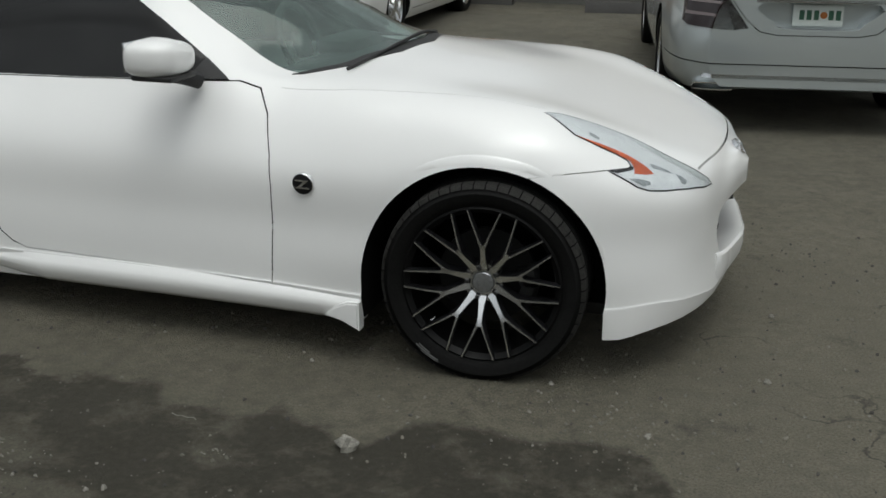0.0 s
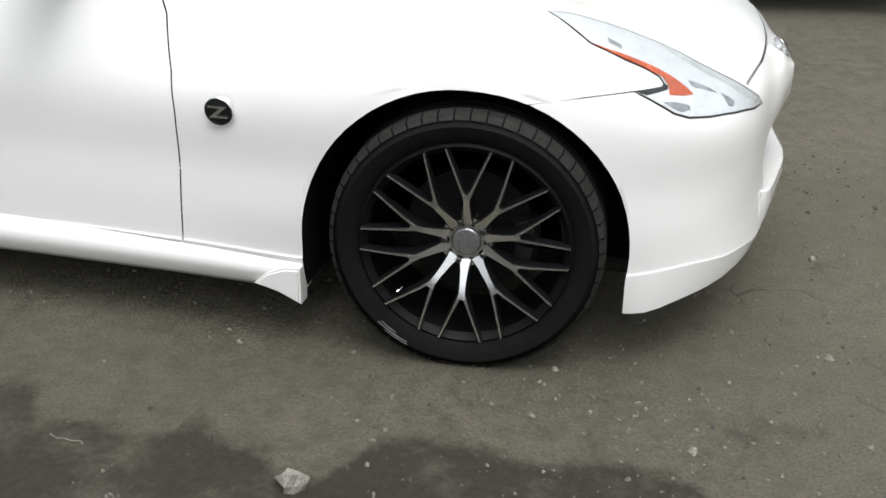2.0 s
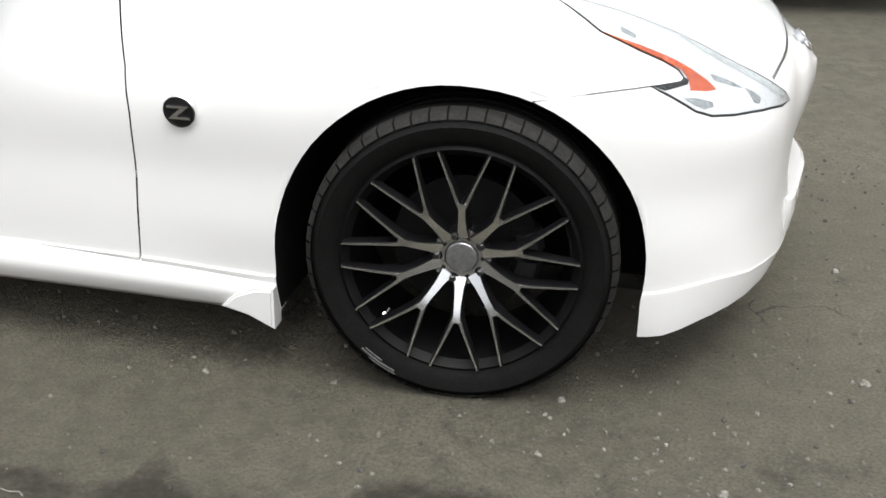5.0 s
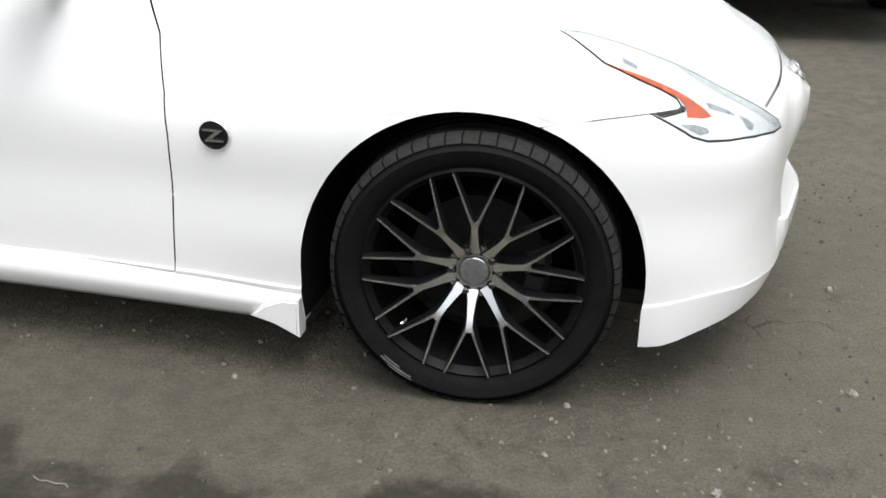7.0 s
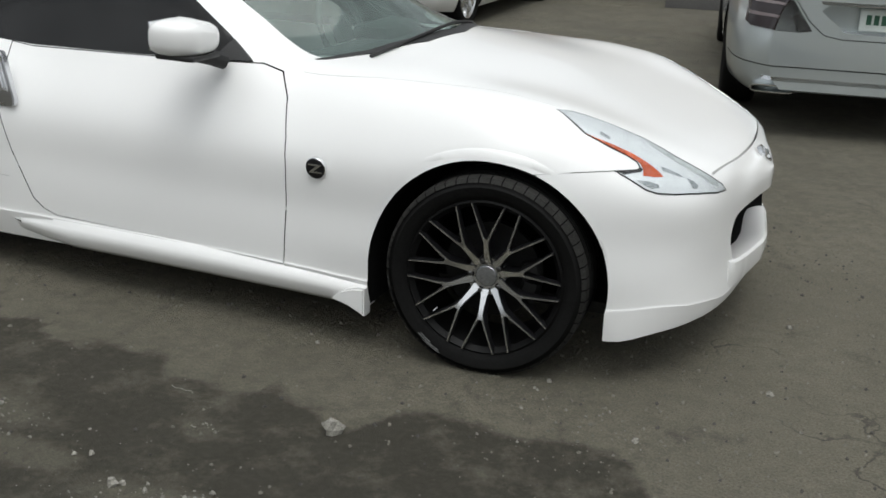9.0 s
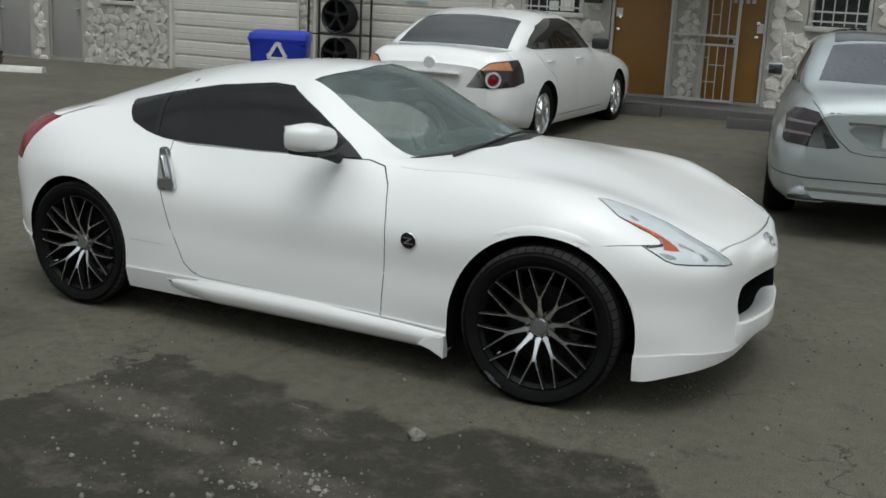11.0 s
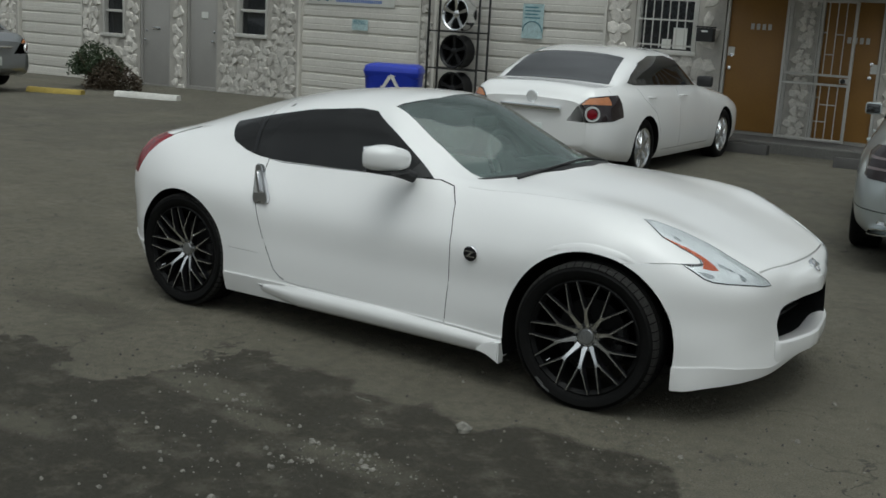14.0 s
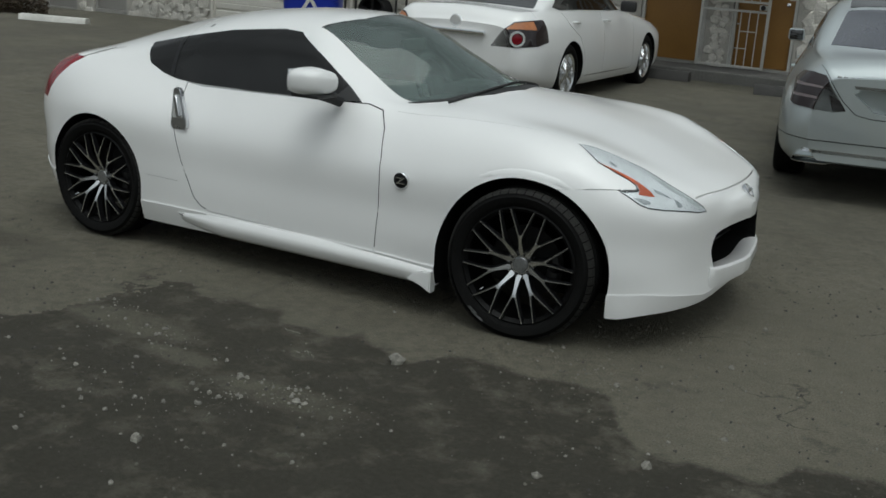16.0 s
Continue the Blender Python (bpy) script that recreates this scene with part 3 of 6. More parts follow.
def mesh_wheel(car, m, radius=0.335, width=0.245, R=0.266):
    """A gloss black wheel with ten forked, machined spokes. Its outer side looks to -y."""
    w = width / 2
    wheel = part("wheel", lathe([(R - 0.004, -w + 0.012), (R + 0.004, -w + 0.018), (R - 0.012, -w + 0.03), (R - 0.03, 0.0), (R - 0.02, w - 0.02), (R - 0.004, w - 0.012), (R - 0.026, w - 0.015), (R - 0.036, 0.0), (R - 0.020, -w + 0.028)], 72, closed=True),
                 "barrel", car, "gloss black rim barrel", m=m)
    part("tyre", tyre_mesh(radius, width, R + 0.002), "tyre", wheel, "low-profile black rubber tyre")
    for side in (-1, 1):
        part("tread_shoulder", tread_blocks(radius, width, side), "tread", wheel, "dusty grooved tread shoulder")
    y0, y1 = -w + 0.058, -w + 0.010
    stem = [(0.048, 0, 0.0165, -w + 0.0485, 0.03), (0.070, 0, 0.0115, -w + 0.0370, 0.035), (0.105, 0, 0.0085, -w + 0.0190, 0.035), (0.128, 0, 0.0088, -w + 0.0095, 0.034), (0.143, 0, 0.0110, -w + 0.006, 0.034)]
    tips = []
    for s in (-1, 1):
        tips.append([(0.132, s * 0.0050, 0.0058, -w + 0.0085, 0.034), (0.160, s * 0.0155, 0.0044, -w + 0.004, 0.032), (0.210, s * 0.0355, 0.0034, -w + 0.002, 0.028), (0.2555, s * 0.0540, 0.0031, -w + 0.001, 0.026)])
    spoke = mesh_of("spoke", merge(arm(stem), arm(tips[0]), arm(tips[1])), 30)
    slim = lambda pts, k: [(r, o, h * k, y, d) for r, o, h, y, d in pts]
    face = mesh_of("machined_face", merge(arm(slim(stem, 0.86), True), arm(slim(tips[0], 0.72), True), arm(slim(tips[1], 0.72), True)), 30)
    for k in range(10):
        turn = Matrix.Rotation(radians(36 * k), 4, "Y")
        sp = part("spoke", spoke, "rim_black", wheel, m=turn)
        part("machined_face", face, "rim_cut", sp, "brushed machined aluminium face")
    part("hub", lathe([(0.052, y0 + 0.05), (0.066, y0 + 0.035), (0.069, y0 - 0.004), (0.066, y0 - 0.0095), (0.038, y0 - 0.007), (0.036, y0 + 0.01)], 40), "rim_cut", wheel, "machined hub ring")
    part("centre_cap", lathe([(0.0355, y0 + 0.012), (0.0355, y0 - 0.010), (0.033, y0 - 0.013), (0.026, y0 - 0.0138), (0.001, y0 - 0.0138)], 32), "cap", wheel, "round brushed metal centre cap")
    nut = mesh_of("lug_nut", lathe([(0.0082, 0.0), (0.0082, -0.009), (0.0055, -0.012), (0.001, -0.012)], 6), 20)
    hole = mesh_of("lug_hole", lathe([(0.0125, 0.0), (0.0125, -0.0016), (0.001, -0.0016)], 18), 20)
    notch = mesh_of("hub_notch", lathe([(0.0058, 0.0), (0.0058, -0.0012), (0.001, -0.0012)], 14), 20)
    for k in range(5):
        a = radians(72 * k + 36)
        t = Matrix.Translation((0.054 * math.cos(a), y0 - 0.0082, 0.054 * math.sin(a)))
        part("lug_hole", hole, "rim_black", wheel, m=t)
        part("lug_nut", nut, "steel", wheel, m=t)
        b = radians(72 * k)
        part("hub_notch", notch, "rim_black", wheel, m=Matrix.Translation((0.049 * math.cos(b), y0 - 0.0078, 0.049 * math.sin(b))))
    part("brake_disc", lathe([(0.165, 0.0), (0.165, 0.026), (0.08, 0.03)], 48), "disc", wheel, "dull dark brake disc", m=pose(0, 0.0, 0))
    cal = []
    for k in range(7):
        a = radians(-32 + k * 9)
        cal.append((0.145 * math.cos(a), -0.01, 0.145 * math.sin(a)))
    part("brake_caliper", tube(cal, 0.036, 10), "black", wheel)
    part("valve", tube([(-0.155, y1 + 0.01, -0.13), (-0.165, y1 - 0.006, -0.139)], 0.004, 8), "chrome", wheel)
    return wheel


def arc_strip(r, y, a0, a1, half, depth=0.003, n=10):
    """A flat strip bent round the wheel's axle, facing -y."""
    bm = bmesh.new()
    rings = []
    for k in range(n + 1):
        a = radians(a0 + (a1 - a0) * k / n)
        rings.append([bm.verts.new((q * math.cos(a), d, q * math.sin(a))) for q, d in ((r - half, y), (r + half, y), (r + half, y + depth), (r - half, y + depth))])
    for a, b in zip(rings, rings[1:]):
        for i in range(4):
            bm.faces.new((a[i], a[(i + 1) % 4], b[(i + 1) % 4], b[i]))
    bm.faces.new(rings[0])
    bm.faces.new(rings[-1])
    bmesh.ops.recalc_face_normals(bm, faces=bm.faces)
    return bm


def wheel_marks(wheel):
    """Chalky scuffs on the sidewall and a balance weight inside the rim."""
    for r, a0, a1, half in ((0.309, 227, 244, 0.0018), (0.302, 228, 237, 0.0012), (0.315, 232, 245, 0.0010)):
        part("scuff", arc_strip(r, -0.1255, a0, a1, half), "scuff", wheel, "pale scuff on the sidewall")
    part("balance_weight", arc_strip(0.246, -0.072, 5, 22, 0.006), "steel", wheel, "grey balance weight")


def plain_wheel(car, m, radius=0.33, width=0.22, R=0.225, spokes=7, mat="rim_cut"):
    w = width / 2
    wheel = part("wheel", lathe([(R, -w + 0.012), (R + 0.004, -w + 0.02), (R - 0.02, -w + 0.04), (R - 0.03, 0.04), (R - 0.045, 0.04), (R - 0.025, -w + 0.03)], 40, closed=True), mat, car, "silver alloy rim", m=m)
    part("tyre", tyre_mesh(radius, width, R + 0.002, False), "tyre", wheel, "black rubber tyre")
    part("dish", lathe([(R - 0.02, 0.03), (R - 0.02, 0.02)], 32), "black", wheel)
    sp = mesh_of("spoke", arm([(0.03, 0, 0.02, -w + 0.025, 0.05), (0.1, 0, 0.016, -w + 0.02, 0.05), (R - 0.01, 0, 0.026, -w + 0.022, 0.05)]), 30)
    for k in range(spokes):
        part("spoke", sp, mat, wheel, m=Matrix.Rotation(2 * math.pi * k / spokes, 4, "Y"))
    part("hub", lathe([(0.05, 0.0), (0.05, -w + 0.025), (0.04, -w + 0.018)], 24), mat, wheel)
    return wheel

# ---- the white sports coupe: x ahead from the front axle, y to its left, z up ----
def build_coupe():
    car = thing("sports_coupe", "pearl white two-door sports coupe with black tinted windows", "car", pose(0, 0.92, 0))
    under = curve((0.765, 0.050, 0.275), (0.748, 0.150, 0.262), (0.730, 0.270, 0.242), (0.703, 0.400, 0.212), (0.670, 0.515, 0.200), (0.630, 0.615, 0.194), (0.550, 0.732, 0.183), (0.420, 0.832, 0.160), (0.200, 0.850, 0.160), (-0.400, 0.900, 0.160), (-1.200, 0.885, 0.155), (-2.240, 0.885, 0.148), (-2.900, 0.850, 0.200), (-3.100, 0.740, 0.240), (-3.250, 0.560, 0.280), (-3.360, 0.250, 0.360))
    chin = curve((0.765, 0.060, 0.295), (0.748, 0.180, 0.285), (0.730, 0.300, 0.266), (0.703, 0.440, 0.243), (0.670, 0.545, 0.252), (0.630, 0.640, 0.260), (0.550, 0.741, 0.270), (0.420, 0.834, 0.262), (0.200, 0.890, 0.250), (-0.400, 0.928, 0.245), (-0.750, 0.915, 0.250), (-1.200, 0.902, 0.250), (-1.800, 0.905, 0.250), (-2.240, 0.915, 0.250), (-2.900, 0.885, 0.300), (-3.100, 0.780, 0.330), (-3.250, 0.600, 0.360), (-3.360, 0.270, 0.420))
    swage = curve((0.765, 0.050, 0.355), (0.748, 0.160, 0.352), (0.730, 0.270, 0.350), (0.703, 0.400, 0.350), (0.670, 0.508, 0.356), (0.630, 0.612, 0.365), (0.550, 0.726, 0.375), (0.420, 0.828, 0.365), (0.200, 0.897, 0.365), (0.000, 0.920, 0.370), (-0.400, 0.926, 0.360), (-0.750, 0.905, 0.360), (-1.200, 0.892, 0.355), (-1.800, 0.896, 0.355), (-2.240, 0.916, 0.365), (-2.550, 0.930, 0.380), (-2.900, 0.892, 0.400), (-3.100, 0.787, 0.415), (-3.250, 0.607, 0.430), (-3.360, 0.277, 0.460))
    mid = curve((0.765, 0.030, 0.480), (0.748, 0.110, 0.480), (0.730, 0.210, 0.480), (0.703, 0.365, 0.480), (0.670, 0.500, 0.478), (0.630, 0.600, 0.475), (0.550, 0.710, 0.472), (0.420, 0.815, 0.470), (0.200, 0.900, 0.480), (0.000, 0.925, 0.490), (-0.400, 0.915, 0.480), (-0.750, 0.893, 0.470), (-1.200, 0.880, 0.460), (-1.800, 0.885, 0.460), (-2.200, 0.915, 0.480), (-2.550, 0.935, 0.500), (-2.900, 0.895, 0.500), (-3.100, 0.790, 0.500), (-3.250, 0.610, 0.500), (-3.360, 0.280, 0.500))
    upper = curve((0.765, 0.050, 0.575), (0.748, 0.150, 0.578), (0.730, 0.250, 0.581), (0.703, 0.355, 0.585), (0.670, 0.492, 0.590), (0.630, 0.592, 0.602), (0.550, 0.692, 0.628), (0.420, 0.785, 0.672), (0.150, 0.872, 0.735), (0.000, 0.900, 0.745), (-0.400, 0.895, 0.690), (-0.780, 0.868, 0.680), (-1.200, 0.855, 0.670), (-1.800, 0.855, 0.670), (-2.200, 0.900, 0.700), (-2.550, 0.925, 0.725), (-2.900, 0.865, 0.730), (-3.100, 0.795, 0.700), (-3.250, 0.620, 0.680), (-3.360, 0.250, 0.620))
    belt = curve((0.765, 0.040, 0.600), (0.748, 0.130, 0.612), (0.730, 0.200, 0.630), (0.703, 0.290, 0.642), (0.670, 0.420, 0.666), (0.630, 0.488, 0.688), (0.550, 0.555, 0.722), (0.430, 0.615, 0.778), (0.280, 0.675, 0.840), (0.150, 0.720, 0.876), (-0.100, 0.735, 0.900), (-0.400, 0.740, 0.893), (-0.780, 0.700, 0.895), (-1.000, 0.725, 0.912), (-1.600, 0.730, 0.890), (-2.000, 0.735, 0.885), (-2.200, 0.755, 0.900), (-2.450, 0.765, 0.925), (-2.880, 0.755, 0.930), (-3.050, 0.735, 0.885), (-3.200, 0.610, 0.840), (-3.330, 0.250, 0.750), (-3.360, 0.220, 0.660))
    rail = curve((0.765, 0.020, 0.615), (0.748, 0.070, 0.630), (0.730, 0.120, 0.650), (0.703, 0.170, 0.661), (0.670, 0.250, 0.689), (0.630, 0.300, 0.711), (0.500, 0.360, 0.764), (0.300, 0.400, 0.834), (0.150, 0.420, 0.879), (-0.200, 0.430, 0.936), (-0.450, 0.420, 0.962), (-0.620, 0.420, 0.965), (-0.800, 0.500, 0.960), (-1.100, 0.555, 1.060), (-1.440, 0.492, 1.232), (-1.700, 0.500, 1.222), (-1.940, 0.515, 1.192), (-2.200, 0.540, 1.140), (-2.410, 0.560, 1.085), (-2.700, 0.560, 1.030), (-2.950, 0.540, 0.975), (-3.150, 0.460, 0.930), (-3.300, 0.240, 0.820), (-3.360, 0.140, 0.670))
    top = curve((0.765, 0.000, 0.618), (0.748, 0.000, 0.635), (0.730, 0.000, 0.656), (0.703, 0.000, 0.668), (0.670, 0.000, 0.698), (0.630, 0.000, 0.722), (0.500, 0.000, 0.768), (0.300, 0.000, 0.838), (0.100, 0.000, 0.897), (-0.120, 0.000, 0.947), (-0.400, 0.000, 0.987), (-0.500, 0.000, 1.005), (-0.800, 0.000, 1.140), (-1.150, 0.000, 1.283), (-1.350, 0.000, 1.308), (-1.560, 0.000, 1.312), (-2.000, 0.000, 1.278), (-2.410, 0.000, 1.205), (-2.700, 0.000, 1.115), (-3.000, 0.000, 1.005), (-3.150, 0.000, 0.955), (-3.280, 0.000, 0.860), (-3.360, 0.000, 0.680))
    fold = lambda x: chin(x) + np.array((-0.004, 0.014))
    lines = tuple((lambda x, f=f: f(x if x < 0.3 else 0.3 + (x - 0.3) / 1.052)) for f in (under, chin, fold, swage, mid, upper, belt, rail, top))
    st = [0.765, 0.762, 0.757, 0.75, 0.742, 0.733, 0.723, 0.713, 0.703, 0.69, 0.675] + [0.66 - 0.035 * i for i in range(110)] + [-3.20, -3.24, -3.28, -3.31, -3.335, -3.35, -3.36]
    st = sorted(set(round(x if x < 0.3 else 0.3 + (x - 0.3) * 1.052, 4) for x in st if x >= -3.36), reverse=True)
    body = mesh_of("body", loft(lines, st))
    # wheel housings
    for x, r, z in ((-0.003, 0.412, 0.317), (-2.592, 0.346, 0.335)):
        for s in (-1, 1):
            body = carve(body, lathe([(r, s * 1.1), (r, s * 0.55)], 64, m=Matrix.Translation((x, 0, z))))
    for x0, x1, z1 in ((-0.415, -0.1, 0.32), (0.1, 0.404, 0.322), (-2.935, -2.249, 0.338)):
        for s in (-1, 1):
            body = carve(body, boxed(x0, x1, *sorted((s * 0.55, s * 1.1)), 0.05, z1))
    # cabin
    body = carve(body, loft(lines, [-0.62 - 0.07 * i for i in range(23)], shrink=0.035, low=0.45))
    body = carve(body, loft(lines, [-2.10 - 0.07 * i for i in range(9)], shrink=0.10, low=0.76))
    # glass: side windows
    side = [(-2.452, 1.066), (-2.375, 0.985), (-2.355, 0.968), (-2.25, 0.928), (-2.14, 0.904), (-1.99, 0.893), (-1.6, 0.900), (-0.99, 0.922), (-1.12, 1.00), (-1.30, 1.105), (-1.50, 1.208), (-1.62, 1.213), (-1.94, 1.178), (-2.21, 1.124)]
    shield = [(-0.46, 0.0), (-0.50, 0.22), (-0.62, 0.44), (-0.775, 0.575), (-1.0, 0.54), (-1.24, 0.502), (-1.42, 0.475), (-1.375, 0.38), (-1.315, 0.21), (-1.29, 0.0)]
    shield = shield + [(x, -y) for x, y in shield[-2:0:-1]]
    panes = []
    for s in (-1, 1):
        w = finish(carve(body, prism(side, "y", s * 0.45, s * 0.9), "INTERSECT"))
        panes.append(("side_window", w, "tint", "black tinted side window"))
        body = carve(body, prism(side, "y", s * 0.45, s * 0.9))
    panes.append(("windshield", panel(lines, st, prism(shield, "z", 0.93, 1.4), 0.0, 0.006), "windshield", "greenish raked windshield"))
    body = carve(body, prism(shield, "z", 0.93, 1.4))
    for s in (-1, 1):
        strip = prism(ribbon([(-2.190, 0.920), (-2.212, 1.02), (-2.232, 1.118)], 0.012), "y", s * 0.45, s * 0.9)
        panes.append(("window_divider", panel(lines, st, strip, 0.003, 0.006), "rim_black", "gloss black strip between the side panes"))
    for nm, me, mat, lab in panes:
        part(nm, me, mat, car, lab)
    # doors
    door = [(-2.085, 0.90), (-2.055, 0.70), (-1.985, 0.50), (-1.89, 0.325), (-1.84, 0.288), (-1.78, 0.268), (-0.753, 0.246), (-0.752, 0.45), (-0.757, 0.60), (-0.772, 0.70), (-0.815, 0.826), (-0.868, 0.902), (-0.95, 0.923), (-1.6, 0.899), (-1.99, 0.890)]
    cx, cz = -1.4, 0.58
    inner = [(cx + (x - cx) * 0.9935, cz + (z - cz) * 0.988) for x, z in door]
    for s in (-1, 1):
        d = finish(carve(body, prism(inner, "y", s * 0.70, s * 1.1), "INTERSECT"))
        body = carve(body, prism(door, "y", s * 0.70, s * 1.1))
        dob = part("door", d, "pearl", car)
        coupe_door(dob, s)
    # front lamps
    for s in (-1, 1):
        coupe_lamp(car, lines, [x for x in st if x > 0.05], s)
    # mouth, seams
    half = [(0.0, 0.545), (0.15, 0.541), (0.27, 0.531), (0.352, 0.516), (0.382, 0.488), (0.398, 0.437), (0.384, 0.395), (0.362, 0.352), (0.28, 0.338), (0.16, 0.332), (0.0, 0.330)]
    mouth = [tuple(p) for p in smooth_loop(half + [(-y, z) for y, z in half[-2:0:-1]], 3)]
    body = carve(body, prism(mouth, "x", 0.56, 0.9))
    seam = ribbon([tuple(p) for p in smooth_loop([(0.645, -0.50), (0.665, -0.40), (0.69, -0.22), (0.70, 0.0), (0.69, 0.22), (0.665, 0.40), (0.645, 0.50)], 4, False)], 0.003)
    body = carve(body, prism(seam, "z", 0.60, 0.80))
    for s in (-1, 1):
        line = ribbon([tuple(p) for p in smooth_loop([(-0.80, s * 0.69), (-0.5, s * 0.69), (-0.1, s * 0.675), (0.15, s * 0.675)], 4, False)], 0.0012)
        body = carve(body, prism(line, "z", 0.855, 1.0))
        line = ribbon([tuple(p) for p in smooth_loop([(0.105, 0.694), (0.20, 0.708), (0.29, 0.717), (0.385, 0.722)], 4, False)], 0.0018)
        body = carve(body, prism(line, "y", s * 0.70, s * 1.0))
        line = ribbon([tuple(p) for p in smooth_loop([(-2.42, 1.062), (-2.6, 1.035), (-2.75, 0.995), (-2.87, 0.945)], 4, False)], 0.003)
        body = carve(body, prism(line, "y", s * 0.62, s * 0.9))
        line = ribbon([(-2.215, 0.405), (-2.0, 0.398)], 0.001)
        body = carve(body, prism(line, "y", s * 0.88, s * 1.0))
        line = ribbon([(-2.22, 1.10), (-2.245, 1.25)], 0.003)
        body = carve(body, prism(line, "y", s * 0.3, s * 0.7))
        tail = [(-2.84, 0.95), (-2.90, 0.905), (-2.98, 0.83), (-3.03, 0.76), (-3.05, 0.71), (-3.30, 0.73), (-3.28, 0.84), (-3.12, 0.925), (-3.0, 0.955)]
        me = finish(carve(body, prism(tail, "y", s * 0.42, s * 1.0), "INTERSECT"))
        body = carve(body, prism(tail, "y", s * 0.42, s * 1.0))
        part("tail_lamp", me, "red_lens", car, "red glossy tail lamp")
    shell = part("body_shell", finish(body), "pearl", car, "pearl white painted body")
    shell.data.materials.append(M["liner"])
    blacken(shell.data, (-0.003,), 0.413, 0.317)
    blacken(shell.data, (-2.592,), 0.347, 0.335)
    for p in shell.data.polygons:
        if any(abs(p.center[0] - x) < 0.003 for x in (-0.415, 0.404, -2.935, -2.249)) and abs(p.normal[0]) > 0.7 and p.center[2] < 0.34:
            p.material_index = 1
        if 0.55 < p.center[0] < 0.80 and abs(p.center[1]) < 0.46 and 0.32 < p.center[2] < 0.56 and (abs(p.normal[0]) < 0.02 or p.center[0] < 0.562):
            p.material_index = 1
        if -2.75 < p.center[0] < -0.55 and p.center[2] > 0.46 and p.normal[1] * -p.center[1] + p.normal[2] * (0.80 - p.center[2]) > 0.03:
            p.material_index = 1
        if -1.5 < p.center[0] < -0.45 and p.center[2] > 0.93 and abs(p.center[1]) < 0.62 and abs(p.normal[2]) < 0.02:
            p.material_index = 1
        if -2.42 < p.center[0] < -0.98 and 0.87 < p.center[2] < 1.22 and abs(p.center[1]) > 0.45 and abs(p.normal[1]) < 0.02:
            p.material_index = 1
    part("underbody", boxed(-3.0, 0.5, -0.55, 0.55, 0.13, 0.2, 0.02), "black", car)
    # wheels
    front = mesh_wheel(car, pose(0.003, -0.822, 0.338, 0, 0, 4.5) @ pose(0, 0, 0, 0, 1.2, 0), 0.346)
    wheel_marks(front)
    mesh_wheel(car, pose(0.003, 0.822, 0.338, 0, 0, 184.5), 0.346)
    mesh_wheel(car, pose(-2.573, -0.797, 0.326, 0, 4, 0) @ Matrix.Diagonal((0.935, 1, 0.935, 1)), 0.348, width=0.250)
    mesh_wheel(car, pose(-2.573, 0.797, 0.326, 0, 0, 180) @ Matrix.Diagonal((0.935, 1, 0.935, 1)), 0.348, width=0.250)
    coupe_trim(car, lines, st)
    coupe_cabin(car)
    return car


def coupe_door(door, s):
    """Upright satin handle at the door's rear edge, on a tapered plate."""
    plate = [(-2.044, 0.872), (-2.034, 0.886), (-2.004, 0.884), (-1.994, 0.868), (-1.954, 0.700), (-1.962, 0.676), (-2.050, 0.670), (-2.062, 0.690)]
    bm = prism(plate, "y", s * 0.862, s * 0.892)
    bmesh.ops.bevel(bm, geom=bm.edges[:], offset=0.004, segments=2, affect="EDGES")
    part("handle_plate", bm, "satin", door, "satin chrome handle surround")
    part("handle_recess", prism([(-2.040, 0.850), (-2.006, 0.852), (-1.978, 0.735), (-2.050, 0.728)], "y", s * 0.886, s * 0.8940), "lamp_bowl", door)
    bm = prism([(-2.034, 0.846), (-2.010, 0.848), (-1.984, 0.742), (-2.014, 0.736)], "y", s * 0.885, s * 0.908)
    bmesh.ops.bevel(bm, geom=bm.edges[:], offset=0.006, segments=3, affect="EDGES")
    part("handle", bm, "satin", door, "satin chrome door handle")



# the lamps lie in a slanted plane: across, up the slope
LAMP = [(-0.262, 0.207), (-0.210, 0.199), (-0.164, 0.184), (-0.103, 0.161), (-0.037, 0.130), (0.022, 0.101), (0.072, 0.068), (0.124, 0.031), (0.179, -0.003), (0.241, -0.037), (0.291, -0.056), (0.309, -0.068), (0.263, -0.087), (0.176, -0.105), (0.082, -0.116),
        (0.012, -0.116), (-0.029, -0.104), (-0.064, -0.080), (-0.097, -0.057), (-0.123, -0.040), (-0.077, -0.040), (-0.045, -0.037), (-0.033, -0.028), (-0.038, -0.006), (-0.070, 0.019), (-0.120, 0.048), (-0.163, 0.078), (-0.195, 0.100), (-0.225, 0.145)]
AMBER = [(-0.194, 0.099), (-0.162, 0.082), (-0.111, 0.059), (-0.063, 0.034), (-0.029, 0.013), (0.004, -0.012), (0.028, -0.035), (0.045, -0.058), (0.016, -0.062), (-0.031, -0.058), (-0.027, -0.045), (-0.025, -0.031), (-0.033, -0.007), (-0.070, 0.0195), (-0.120, 0.0485)]
WEDGE = [(-0.121, -0.0405), (-0.077, -0.0405), (-0.045, -0.0375), (-0.031, -0.028), (-0.025, -0.033), (-0.032, -0.044), (-0.059, -0.049), (-0.095, -0.054)]
STRIP = [(0.031, 0.092), (0.072, 0.062), (0.124, 0.025), (0.179, -0.008), (0.241, -0.042), (0.281, -0.060), (0.257, -0.075), (0.228, -0.060), (0.167, -0.025), (0.112, 0.009), (0.067, 0.040), (0.036, 0.069)]
